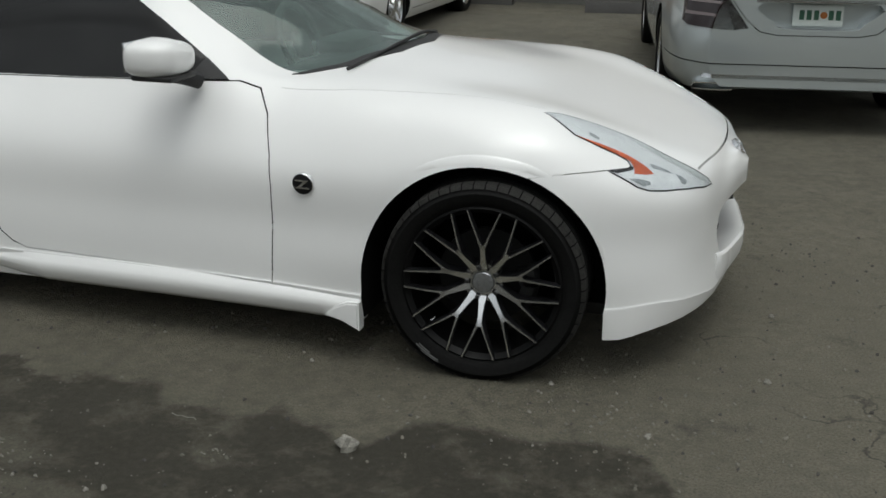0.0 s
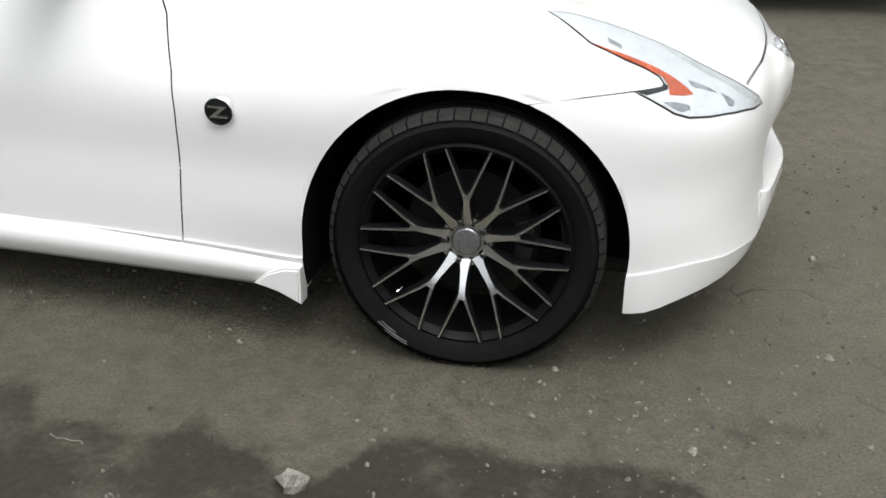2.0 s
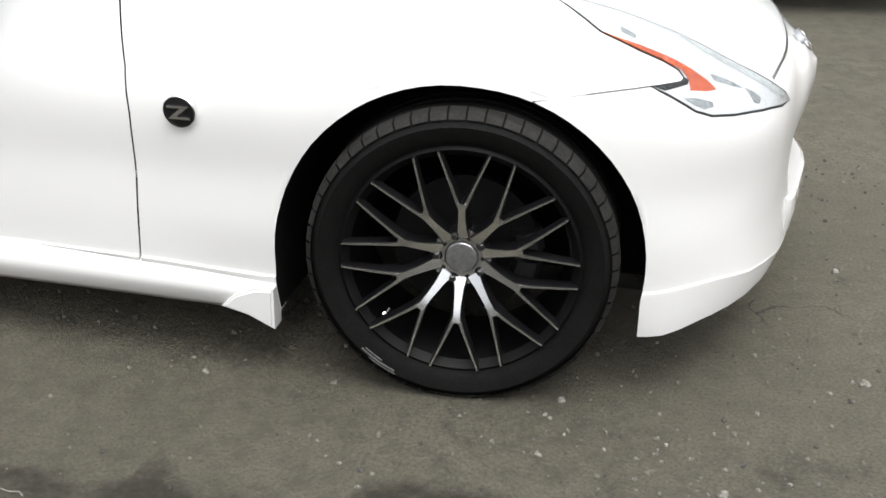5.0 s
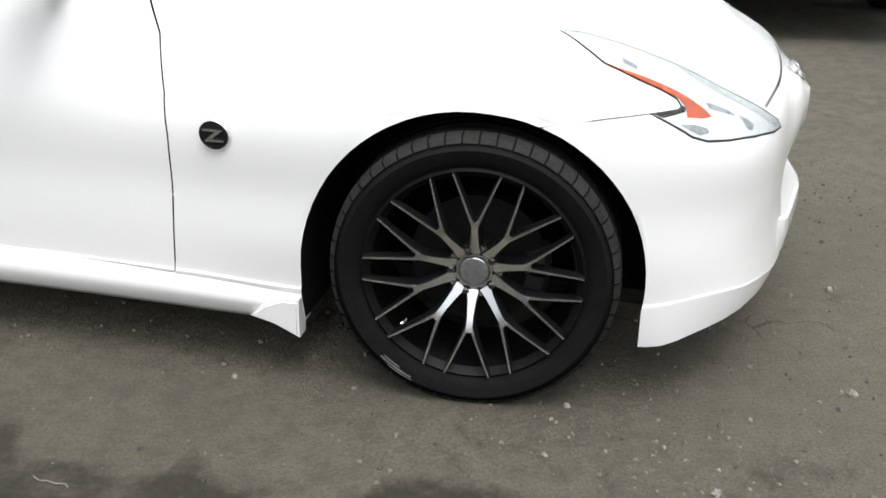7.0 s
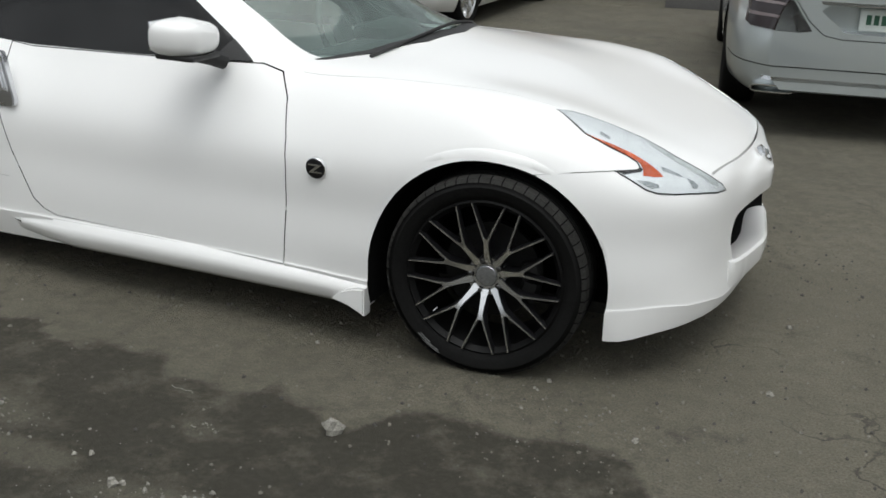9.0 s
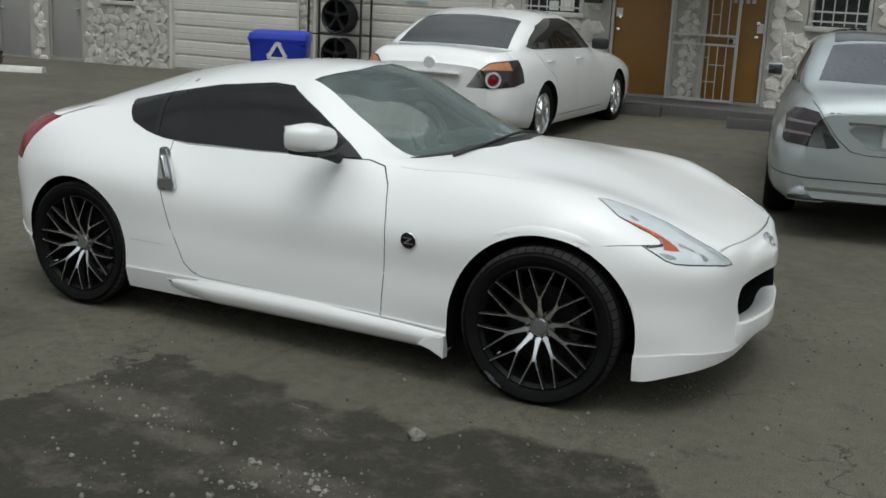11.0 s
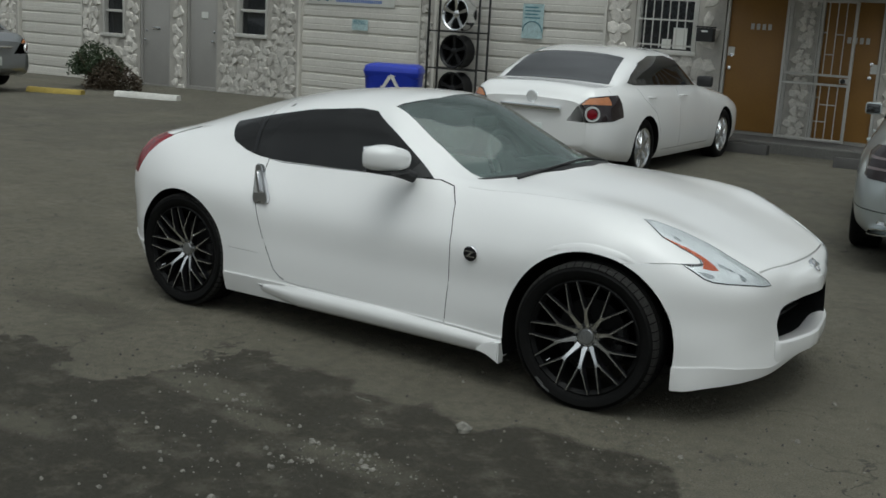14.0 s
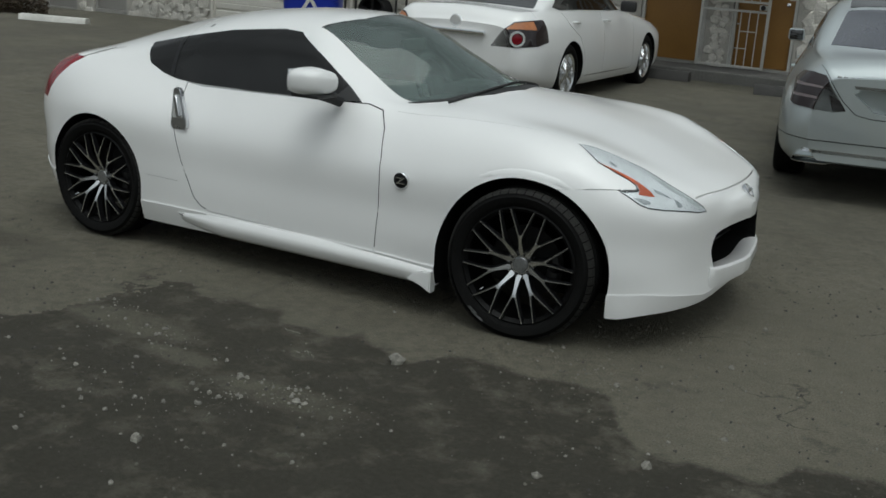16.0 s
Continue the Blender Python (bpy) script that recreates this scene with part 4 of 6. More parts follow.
CUP = [(-0.057, -0.074), (-0.016, -0.077), (0.020, -0.087), (0.022, -0.098), (-0.007, -0.103), (-0.035, -0.089)]
MASKS = ([(0.044, -0.018), (0.068, -0.025), (0.109, -0.043), (0.126, -0.055), (0.106, -0.051), (0.050, -0.037)], [(0.137, -0.055), (0.159, -0.064), (0.178, -0.079), (0.167, -0.092), (0.151, -0.090)], [(-0.140, 0.113), (-0.110, 0.088), (-0.117, 0.077), (-0.145, 0.097)])


def lamp_cut(loop, s, grow=0.0):
    """A solid through the lamp's plane: the loop, widened by grow, drawn along the plane's normal."""
    pts = [Vector(p) for p in loop]
    area = sum(a[0] * b[1] - a[1] * b[0] for a, b in zip(pts, pts[1:] + pts[:1]))
    wide = []
    for a, b, c in zip(pts[-1:] + pts[:-1], pts, pts[1:] + pts[:1]):
        n0, n1 = (b - a).normalized(), (c - b).normalized()
        side = Vector((n0[1] + n1[1], -n0[0] - n1[0]))
        side = side.normalized() * (1 if area > 0 else -1)
        wide.append(b + side * grow)
    bm = prism([tuple(p) for p in wide], "y", -0.16, 0.10)
    out = Vector((0.4508, -0.6211, 0.6411))
    across, up = Vector((0.8093, 0.5874, 0.0)), Vector((-0.3766, 0.5189, 0.7674))
    for v in bm.verts:
        u, h, w = v.co
        p = Vector((0.45, -0.66, 0.73)) + across * u + up * w - out * h
        v.co = (p[0], -s * p[1], p[2])
    bmesh.ops.recalc_face_normals(bm, faces=bm.faces)
    return bm


def coupe_lamp(car, lines, st, s):
    skin = lambda loop, out, inner, grow=0.0: panel(lines, st, lamp_cut(loop, s, grow), out, inner)
    unit = part("headlight", skin(LAMP, 0.0065, -0.0045), "lens", car, "clear boomerang headlight")
    part("seal", skin(LAMP, 0.0012, 0.004, 0.0035), "black", unit)
    part("reflector", skin(LAMP, 0.0022, 0.003, -0.0015), "lamp_bowl", unit, "silver lamp bowl")
    part("side_marker", skin(AMBER, 0.0032, 0.002), "amber", unit, "amber side marker")
    part("corner_mask", skin(WEDGE, 0.0032, 0.002), "rim_black", unit)
    part("lower_bowl", skin(CUP, 0.0032, 0.002), "lamp_dark", unit)
    for loop in MASKS:
        part("inner_mask", skin(loop, 0.0032, 0.002), "lamp_dark", unit)
    part("marker_strip", skin(STRIP, 0.0032, 0.002), "lamp_strip", unit, "frosted grey marker strip")


def coupe_trim(car, lines, st):
    # sills
    for s in (-1, 1):
        bm = bmesh.new()
        rings = []
        for x, top, out, bot in ((-2.16, 0.252, 0.882, 0.225), (-1.95, 0.254, 0.910, 0.170), (-1.7, 0.251, 0.924, 0.149), (-1.2, 0.248, 0.926, 0.150), (-0.8, 0.246, 0.934, 0.152), (-0.55, 0.243, 0.940, 0.152), (-0.417, 0.238, 0.940, 0.152)):
            sec = [(0.885, top + 0.022), (0.898, top + 0.012), (out - 0.014, top - 0.004), (out - 0.004, top - 0.020), (out + 0.002, (top + bot) / 2 + 0.012), (out - 0.001, bot + 0.045), (out - 0.010, bot + 0.020), (out - 0.030, bot), (0.86, bot)]
            rings.append([bm.verts.new((x, s * y, z)) for y, z in sec])
        for a, b in zip(rings, rings[1:]):
            for i in range(len(a)):
                j = (i + 1) % len(a)
                bm.faces.new((a[i], a[j], b[j], b[i]))
        bm.faces.new(rings[0])
        bm.faces.new(rings[-1])
        bmesh.ops.recalc_face_normals(bm, faces=bm.faces)
        part("side_skirt", bm, "pearl", car, "white side skirt", smooth=70)
        flap = [(-0.416, 0.228), (-0.46, 0.226), (-0.51, 0.205), (-0.545, 0.172), (-0.48, 0.156), (-0.416, 0.126)]
        bm = prism(flap, "y", s * 0.90, s * 0.951)
        bmesh.ops.bevel(bm, geom=[e for e in bm.edges if abs(e.verts[0].co[1]) > 0.94 and abs(e.verts[1].co[1]) > 0.94], offset=0.006, segments=2, affect="EDGES")
        part("skirt_flap", bm, "pearl", car, "white flap ahead of the sill")
        for cx, cz, r0, r1 in ((-0.003, 0.317, 0.413, 0.472), (-2.592, 0.335, 0.347, 0.400)):
            part("arch_flare", arch_flare(lines, cx, cz, r0, r1, s), "pearl", car, "white flare round the wheel arch", smooth=60)
        if s > 0:
            wing_badge(car, s)
            continue
        # door mirror
        mir = part("door_mirror", mirror_shell(s), "pearl", car, "white door mirror cap")
        part("mirror_base", tube([(-1.09, s * 0.755, 0.920), (-1.11, s * 0.80, 0.938), (-1.14, s * 0.86, 0.957)], 0.030, 10), "black", mir)
        part("mirror_belly", boxed(-1.21, -1.052, *sorted((s * 0.83, s * 1.0)), 0.950, 0.970, 0.008), "black", mir)
        part("mirror_glass", boxed(-1.228, -1.221, *sorted((s * 0.82, s * 1.005)), 0.977, 1.077, 0.002), "chrome", mir)
        part("mirror_sail", panel(lines, st, prism([(-0.995, 0.926), (-1.16, 0.918), (-1.10, 0.99)], "y", s * 0.5, s * 0.9), 0.005, 0.01), "black", mir)
        wing_badge(car, s)
    # nose badge, mouth, wipers
    e = part("nose_badge", lathe([(0.038, 0.006), (0.038, -0.008), (0.030, -0.010), (0.029, 0.0)], 32, closed=True), "chrome", car, "round chrome nose badge", m=pose(0.750, 0, 0.659, -40, 0, 90))
    part("badge_bar", boxed(-0.044, 0.044, -0.012, -0.004, -0.009, 0.009, 0.003), "chrome", e)
    part("grille_back", boxed(0.562, 0.575, -0.42, 0.42, 0.31, 0.57), "liner", car, "black grille mesh")
    for z in (0.375, 0.405, 0.435, 0.465):
        part("grille_bar", boxed(0.578, 0.600, -0.37, 0.37, z - 0.006, z + 0.006, 0.003), "black", car)
    part("bumper_lip", bumper_lip(lines), "pearl", car, "white lower bumper lip")
    part("bumper_beam", boxed(0.60, 0.655, -0.35, 0.35, 0.482, 0.525, 0.018), "black", car)
    for y0, y1 in ((-0.52, 0.02), (-0.02, 0.46)):
        pts = [(-0.50 - 0.36 * abs(y0 + (y1 - y0) * k / 8) ** 2.0 - 0.02, y0 + (y1 - y0) * k / 8, 1.012 - 0.20 * abs(y0 + (y1 - y0) * k / 8) ** 1.6 + 0.012) for k in range(9)]
        part("wiper", tube(pts, 0.007, 6), "black", car, "black wiper arm")
    part("cowl", panel(lines, st, prism([(-0.455, 0.0), (-0.50, 0.26), (-0.62, 0.46), (-0.76, 0.585), (-0.80, 0.60), (-0.66, 0.45), (-0.545, 0.24), (-0.50, 0.0), (-0.545, -0.24), (-0.66, -0.45), (-0.80, -0.60), (-0.76, -0.585), (-0.62, -0.46), (-0.50, -0.26)], "z", 0.86, 1.1), 0.003, 0.01), "black", car, "black cowl panel")


def arch_flare(lines, cx, cz, r0, r1, s):
    """An upright lip round a wheel arch that leans back into the wing along its outer edge."""
    bm = bmesh.new()
    rings = []
    n = 40
    for k in range(n + 1):
        a = math.pi * k / n
        at = lambda r: (cx + r * math.cos(a), cz + r * math.sin(a))
        skin = lambda r: abs(on_skin(lines, *at(r), 1, 0.0)[1])
        edge = skin(r0)
        fade = min(1.0, k / 12, (n - k) / 12)
        rm, ro = r0 + (0.55 * (r1 - r0)) * max(fade, 0.1), r0 + (r1 - r0) * max(fade, 0.15)
        stand = 0.0025 * fade + (edge + 0.001 - skin(rm)) * 0.6 * math.sin(a) ** 4
        sec = [(r0, edge - 0.035), (r0, edge + 0.0005), (r0 + 0.002, edge + 0.003 * fade), (rm, skin(rm) + max(stand, 0.0025 * fade)), (ro, skin(ro) - 0.003), (ro, skin(ro) - 0.03)]
        rings.append([bm.verts.new((at(r)[0], s * y, at(r)[1])) for r, y in sec])
    m = len(rings[0])
    for a, b in zip(rings, rings[1:]):
        for i in range(m):
            bm.faces.new((a[i], a[(i + 1) % m], b[(i + 1) % m], b[i]))
    bm.faces.new(rings[0])
    bm.faces.new(rings[-1])
    bmesh.ops.recalc_face_normals(bm, faces=bm.faces)
    return bm


def wing_badge(car, s):
    """A black disc with a silver rim and three silver bars on the front wing."""
    b = part("wing_badge", lathe([(0.037, 0.01), (0.037, -0.006), (0.034, -0.008), (0.010, -0.008)], 36), "rim_black", car, "round black wing badge", m=pose(-0.628, s * 0.9045, 0.622, 6 if s < 0 else -6, 0, 0 if s < 0 else 180))
    part("badge_rim", lathe([(0.0385, 0.008), (0.0385, -0.007), (0.0365, -0.009), (0.0355, 0.004)], 36, closed=True), "chrome", b)
    part("badge_bar", prism([(-0.026, -0.016), (-0.012, -0.016), (0.026, 0.016), (0.012, 0.016)], "y", -0.0125, -0.007), "rim_cut", b)
    part("badge_bar", boxed(-0.026, 0.012, -0.0120, -0.007, 0.010, 0.016), "rim_cut", b)
    part("badge_bar", boxed(-0.012, 0.026, -0.0120, -0.007, -0.016, -0.010), "rim_cut", b)


def bumper_lip(lines):
    """A blade under the mouth that follows the nose and fades into it at both ends."""
    bm = bmesh.new()
    rings = []
    for k in range(-20, 21):
        y = 0.0205 * k
        x = 0.789
        while lines[1](x)[0] < abs(y) and x > 0.5:
            x -= 0.002
        f = min(1.0, (20 - abs(k)) / 3) ** 0.6 if abs(k) < 20 else 0.0
        lift = 0.016 * (abs(k) / 20) ** 3
        sec = [(x - 0.11, 0.326 + lift), (x - 0.020, 0.346 + lift), (x - 0.008 + 0.006 * f, 0.347 + lift), (x - 0.003 + 0.010 * f, 0.338 + lift), (x - 0.002 + 0.012 * f, 0.305), (x - 0.004 + 0.008 * f, 0.270 - 0.010 * (abs(k) / 20)), (x - 0.05, 0.258)]
        rings.append([bm.verts.new((a, y, z)) for a, z in sec])
    n = len(rings[0])
    for a, b in zip(rings, rings[1:]):
        for i in range(n):
            bm.faces.new((a[i], a[(i + 1) % n], b[(i + 1) % n], b[i]))
    bm.faces.new(rings[0])
    bm.faces.new(rings[-1])
    bmesh.ops.recalc_face_normals(bm, faces=bm.faces)
    return bm


def mirror_shell(s):
    """A rounded cap, blunt ahead and flat behind."""
    bm = bmesh.new()
    bmesh.ops.create_uvsphere(bm, u_segments=28, v_segments=18, radius=1.0)
    for v in bm.verts:
        x, y, z = v.co
        sq = lambda t, k: math.copysign(abs(t) ** k, t)
        v.co = Vector((-1.145 + (0.105 if x > 0 else 0.075) * sq(x, 0.75) - 0.03 * max(0, s * y), s * 0.0 + (0.915 * s) + 0.118 * sq(y, 0.62) * 1.0, 1.024 + 0.066 * sq(z, 0.62) - (0.012 if z > 0 else 0.0) * (s * y < 0)))
    return bm


def coupe_cabin(car):
    part("dashboard", boxed(-1.05, -0.66, -0.66, 0.66, 0.70, 0.90, 0.05), "interior", car, "dark dashboard")
    part("instrument_hood", boxed(-1.06, -0.88, 0.18, 0.56, 0.88, 0.955, 0.03), "interior", car)
    ring = [(0.0, 0.185 * math.cos(a), 0.185 * math.sin(a)) for a in [2 * math.pi * k / 32 for k in range(32)]]
    wheel = part("steering_wheel", tube(ring, 0.016, 8, True), "interior", car, "dark steering wheel", m=pose(-1.20, 0.37, 0.90, 0, -22, 0))
    part("wheel_boss", boxed(-0.02, 0.02, -0.07, 0.07, -0.06, 0.06, 0.015), "interior", wheel)
    for y in (-0.37, 0.37):
        seat = part("seat", boxed(-1.95, -1.42, y - 0.25, y + 0.25, 0.42, 0.60, 0.06), "interior", car, "dark bucket seat")
        part("backrest", boxed(-0.09, 0.09, -0.24, 0.24, 0.0, 0.62, 0.07), "interior", seat, m=pose(-1.93, y, 0.52, 0, -16, 0))
        part("headrest", boxed(-0.05, 0.05, -0.13, 0.13, 0.0, 0.17, 0.045), "interior", seat, m=pose(-2.11, y, 1.02, 0, -12, 0))
    part("room_mirror", boxed(-1.16, -1.135, -0.12, 0.12, 1.13, 1.19, 0.01), "black", car)


coupe = build_coupe()

# ---- the parked saloons ----
M["dark_glass"] = material("dark_car_glass", (0.012, 0.013, 0.014), 0.05, 0.0, 0.1, 3.0, 40.0, coat=1.0, spec=0.8, rough_vary=0.03)
M["grey_glass"] = material("grey_rear_glass", (0.055, 0.06, 0.075), 0.06, 0.0, 0.15, 2.0, 40.0, coat=1.0, spec=0.8, rough_vary=0.03)
M["dim_strip"] = material("smoked_clear_strip", (0.15, 0.12, 0.12), 0.2, 0.0, 0.1, 30.0, 200.0, coat=1.0)
M["plate"] = material("number_plate", (0.62, 0.66, 0.63), 0.4, 0.0, 0.08, 20.0, 100.0)
M["plate_bar"] = material("dark_green_print", (0.03, 0.10, 0.06), 0.5)
M["orange_lens"] = material("orange_lamp_lens", (0.45, 0.16, 0.05), 0.15, 0.0, 0.2, 30.0, 200.0, coat=1.0)


def saloon_lines(k):
    """Half sections of a four-door saloon; k: half its width."""
    w = lambda *keys: curve(*[(x, y * k / 0.9, z) for x, y, z in keys])
    return (
        w((0.97, 0.30, 0.30), (0.85, 0.68, 0.22), (0.5, 0.80, 0.20), (0.0, 0.84, 0.19), (-2.77, 0.84, 0.19), (-3.5, 0.78, 0.24), (-3.75, 0.70, 0.31), (-3.85, 0.56, 0.40)),
        w((0.97, 0.38, 0.36), (0.85, 0.74, 0.32), (0.5, 0.85, 0.31), (0.0, 0.88, 0.31), (-2.77, 0.885, 0.31), (-3.5, 0.84, 0.34), (-3.75, 0.75, 0.40), (-3.85, 0.60, 0.46)),
        w((0.97, 0.40, 0.45), (0.85, 0.75, 0.50), (0.5, 0.86, 0.52), (0.0, 0.89, 0.54), (-1.4, 0.895, 0.55), (-2.77, 0.90, 0.57), (-3.4, 0.87, 0.58), (-3.7, 0.79, 0.58), (-3.85, 0.62, 0.60)),
        w((0.97, 0.37, 0.52), (0.85, 0.72, 0.62), (0.5, 0.83, 0.70), (0.0, 0.85, 0.76), (-1.4, 0.865, 0.80), (-2.77, 0.87, 0.82), (-3.4, 0.83, 0.84), (-3.7, 0.74, 0.84), (-3.83, 0.60, 0.78)),
        w((0.97, 0.33, 0.58), (0.8, 0.62, 0.72), (0.4, 0.72, 0.82), (-0.4, 0.76, 0.92), (-0.9, 0.78, 0.96), (-1.5, 0.79, 0.98), (-2.4, 0.79, 1.015), (-3.0, 0.76, 1.0), (-3.5, 0.69, 0.985), (-3.72, 0.63, 0.955), (-3.83, 0.52, 0.84)),
        w((0.97, 0.18, 0.61), (0.8, 0.35, 0.76), (0.0, 0.45, 0.92), (-0.55, 0.50, 0.99), (-0.8, 0.58, 1.03), (-1.2, 0.60, 1.22), (-1.55, 0.58, 1.35), (-2.2, 0.59, 1.365), (-2.75, 0.61, 1.28), (-3.1, 0.62, 1.14), (-3.35, 0.61, 1.015), (-3.68, 0.48, 1.0), (-3.83, 0.36, 0.86)),
        w((0.97, 0.0, 0.62), (0.8, 0.0, 0.78), (0.0, 0.0, 0.95), (-0.45, 0.0, 1.02), (-0.9, 0.0, 1.22), (-1.35, 0.0, 1.38), (-1.7, 0.0, 1.42), (-2.3, 0.0, 1.41), (-2.7, 0.0, 1.34), (-3.1, 0.0, 1.175), (-3.35, 0.0, 1.05), (-3.68, 0.0, 1.02), (-3.83, 0.0, 0.87)),
    )


def door_seams(body, lines_xz, inside):
    for pts in lines_xz:
        for s in (-1, 1):
            body = carve(body, prism(ribbon(pts, 0.004), "y", s * inside, s * 1.2))
    return body


def build_saloon(paint, m, label):
    car = thing("parked_car", label, "car", m)
    lines = saloon_lines(0.935)
    st = [0.97, 0.95, 0.92] + [0.88 - 0.06 * i for i in range(78)] + [-3.78, -3.81, -3.83, -3.84]
    st = sorted({round(x, 3) for x in st if x > -3.845}, reverse=True)
    body = mesh_of("body_shell", loft(lines, st, steps=4))
    for x in (0.0, -2.776):
        for s in (-1, 1):
            body = carve(body, lathe([(0.365, s * 1.1), (0.365, s * 0.6)], 40, m=Matrix.Translation((x, 0, 0.33))))
    body = door_seams(body, [[(-0.62, 0.30), (-0.66, 0.6), (-0.60, 0.90)], [(-1.72, 0.28), (-1.75, 0.6), (-1.75, 0.99)], [(-2.35, 0.45), (-2.52, 0.72), (-2.80, 0.86), (-2.92, 1.02)], [(-0.66, 0.285), (-2.3, 0.285)]], 0.80)
    body = carve(body, prism(ribbon([(-3.47, 1.08), (-3.49, 0.98), (-3.52, 0.9)], 0.004), "y", -0.9, 0.9))
    bodyob = part("body_shell", finish(body), paint, car)
    bodyob.data.materials.append(M["liner"])
    blacken(bodyob.data, (0.0, -2.776), 0.366, 0.33)
    side = [(-1.02, 0.99), (-1.25, 1.15), (-1.52, 1.285), (-1.75, 1.335), (-2.3, 1.335), (-2.66, 1.26), (-2.96, 1.13), (-3.08, 1.05), (-2.95, 1.025), (-2.4, 1.02), (-1.6, 1.0)]
    for s in (-1, 1):
        part("side_window", panel(lines, st, prism(side, "y", s * 0.4, s * 1.0)), "dark_glass", car, "dark tinted side glass")
        part("front_wing_mirror", boxed(-0.02, 0.06, -0.10, 0.10, -0.06, 0.07, 0.03), "black", car, "black wing mirror", m=pose(-1.12, s * 0.96, 1.04))
        for x in (-1.62, -2.62):
            bm = tube([(x - 0.10, s * 0.865, 0.885), (x - 0.07, s * 0.905, 0.89), (x + 0.07, s * 0.905, 0.885), (x + 0.10, s * 0.865, 0.88)], 0.012, 8)
            part("door_handle", bm, paint, car)
    back = [(-2.74, -0.56), (-2.69, 0.0), (-2.74, 0.56), (-3.30, 0.64), (-3.37, 0.0), (-3.30, -0.64)]
    part("rear_window", panel(lines, st, prism(back, "z", 1.0, 1.6)), "dark_glass", car, "dark rear window")
    front = [(-0.52, 0.0), (-0.62, 0.40), (-0.80, 0.57), (-1.46, 0.50), (-1.38, 0.0), (-1.46, -0.50), (-0.80, -0.57), (-0.62, -0.40)]
    part("windscreen", panel(lines, st, prism(front, "z", 0.98, 1.6)), "dark_glass", car)
    for s in (-1, 1):
        out = [(s * 0.42, 0.645), (s * 0.70, 0.645), (s * 0.86, 0.665), (s * 1.02, 0.83), (s * 0.98, 0.865), (s * 0.80, 0.93), (s * 0.64, 0.905), (s * 0.54, 0.81)]
        lamp = part("tail_lamp", panel(lines, st, prism(out, "x", -3.95, -3.42), 0.006), "dark_red", car, "smoked red and clear tail lamp")
        up = [(s * 0.575, 0.825), (s * 0.70, 0.835), (s * 0.84, 0.83), (s * 0.86, 0.875), (s * 0.79, 0.915), (s * 0.65, 0.893)]
        part("indicator", panel(lines, st, prism(up, "x", -3.95, -3.6), 0.009), "orange_lens", lamp)
        part("lamp_ring", lathe([(0.082, 0.0), (0.082, -0.03), (0.062, -0.03), (0.062, 0.0)], 28, closed=True, m=pose(-3.79, s * 0.69, 0.735, 0, 0, -90 + s * -38)), "lamp_bowl", lamp)
        part("round_lamp", lathe([(0.058, 0.01), (0.056, -0.014), (0.03, -0.022)], 24, m=pose(-3.79, s * 0.69, 0.735, 0, 0, -90 + s * -38)), "red_lens", lamp)
    part("boot_badge", lathe([(0.066, 0.01), (0.066, -0.014), (0.056, -0.020), (0.001, -0.016)], 24, m=pose(-3.828, 0, 0.87, 0, 0, -90)), "lamp_bowl", car, "round chrome badge")
    part("plate_trim", boxed(-3.89, -3.82, -0.36, 0.36, 0.745, 0.79, 0.012), "chrome", car, "chrome bar over the plate")
    pl = part("number_plate", boxed(-3.868, -3.855, -0.155, 0.155, 0.445, 0.595, 0.004), "plate", car)
    for i in range(5):
        part("plate_mark", boxed(-3.8705, -3.867, -0.11 + 0.05 * i, -0.08 + 0.05 * i, 0.49, 0.555), "plate_bar", pl)
    for i in range(3):
        part("boot_mark", boxed(-3.79, -3.775, -0.50 + 0.05 * i, -0.47 + 0.05 * i, 0.80, 0.825), "chrome", car)
    for x in (0.0, -2.776):
        plain_wheel(car, pose(x, -0.79, 0.33), 0.33, 0.22, 0.225, 6)
        plain_wheel(car, pose(x, 0.79, 0.33, 0, 0, 180), 0.33, 0.22, 0.225, 6)
    return car


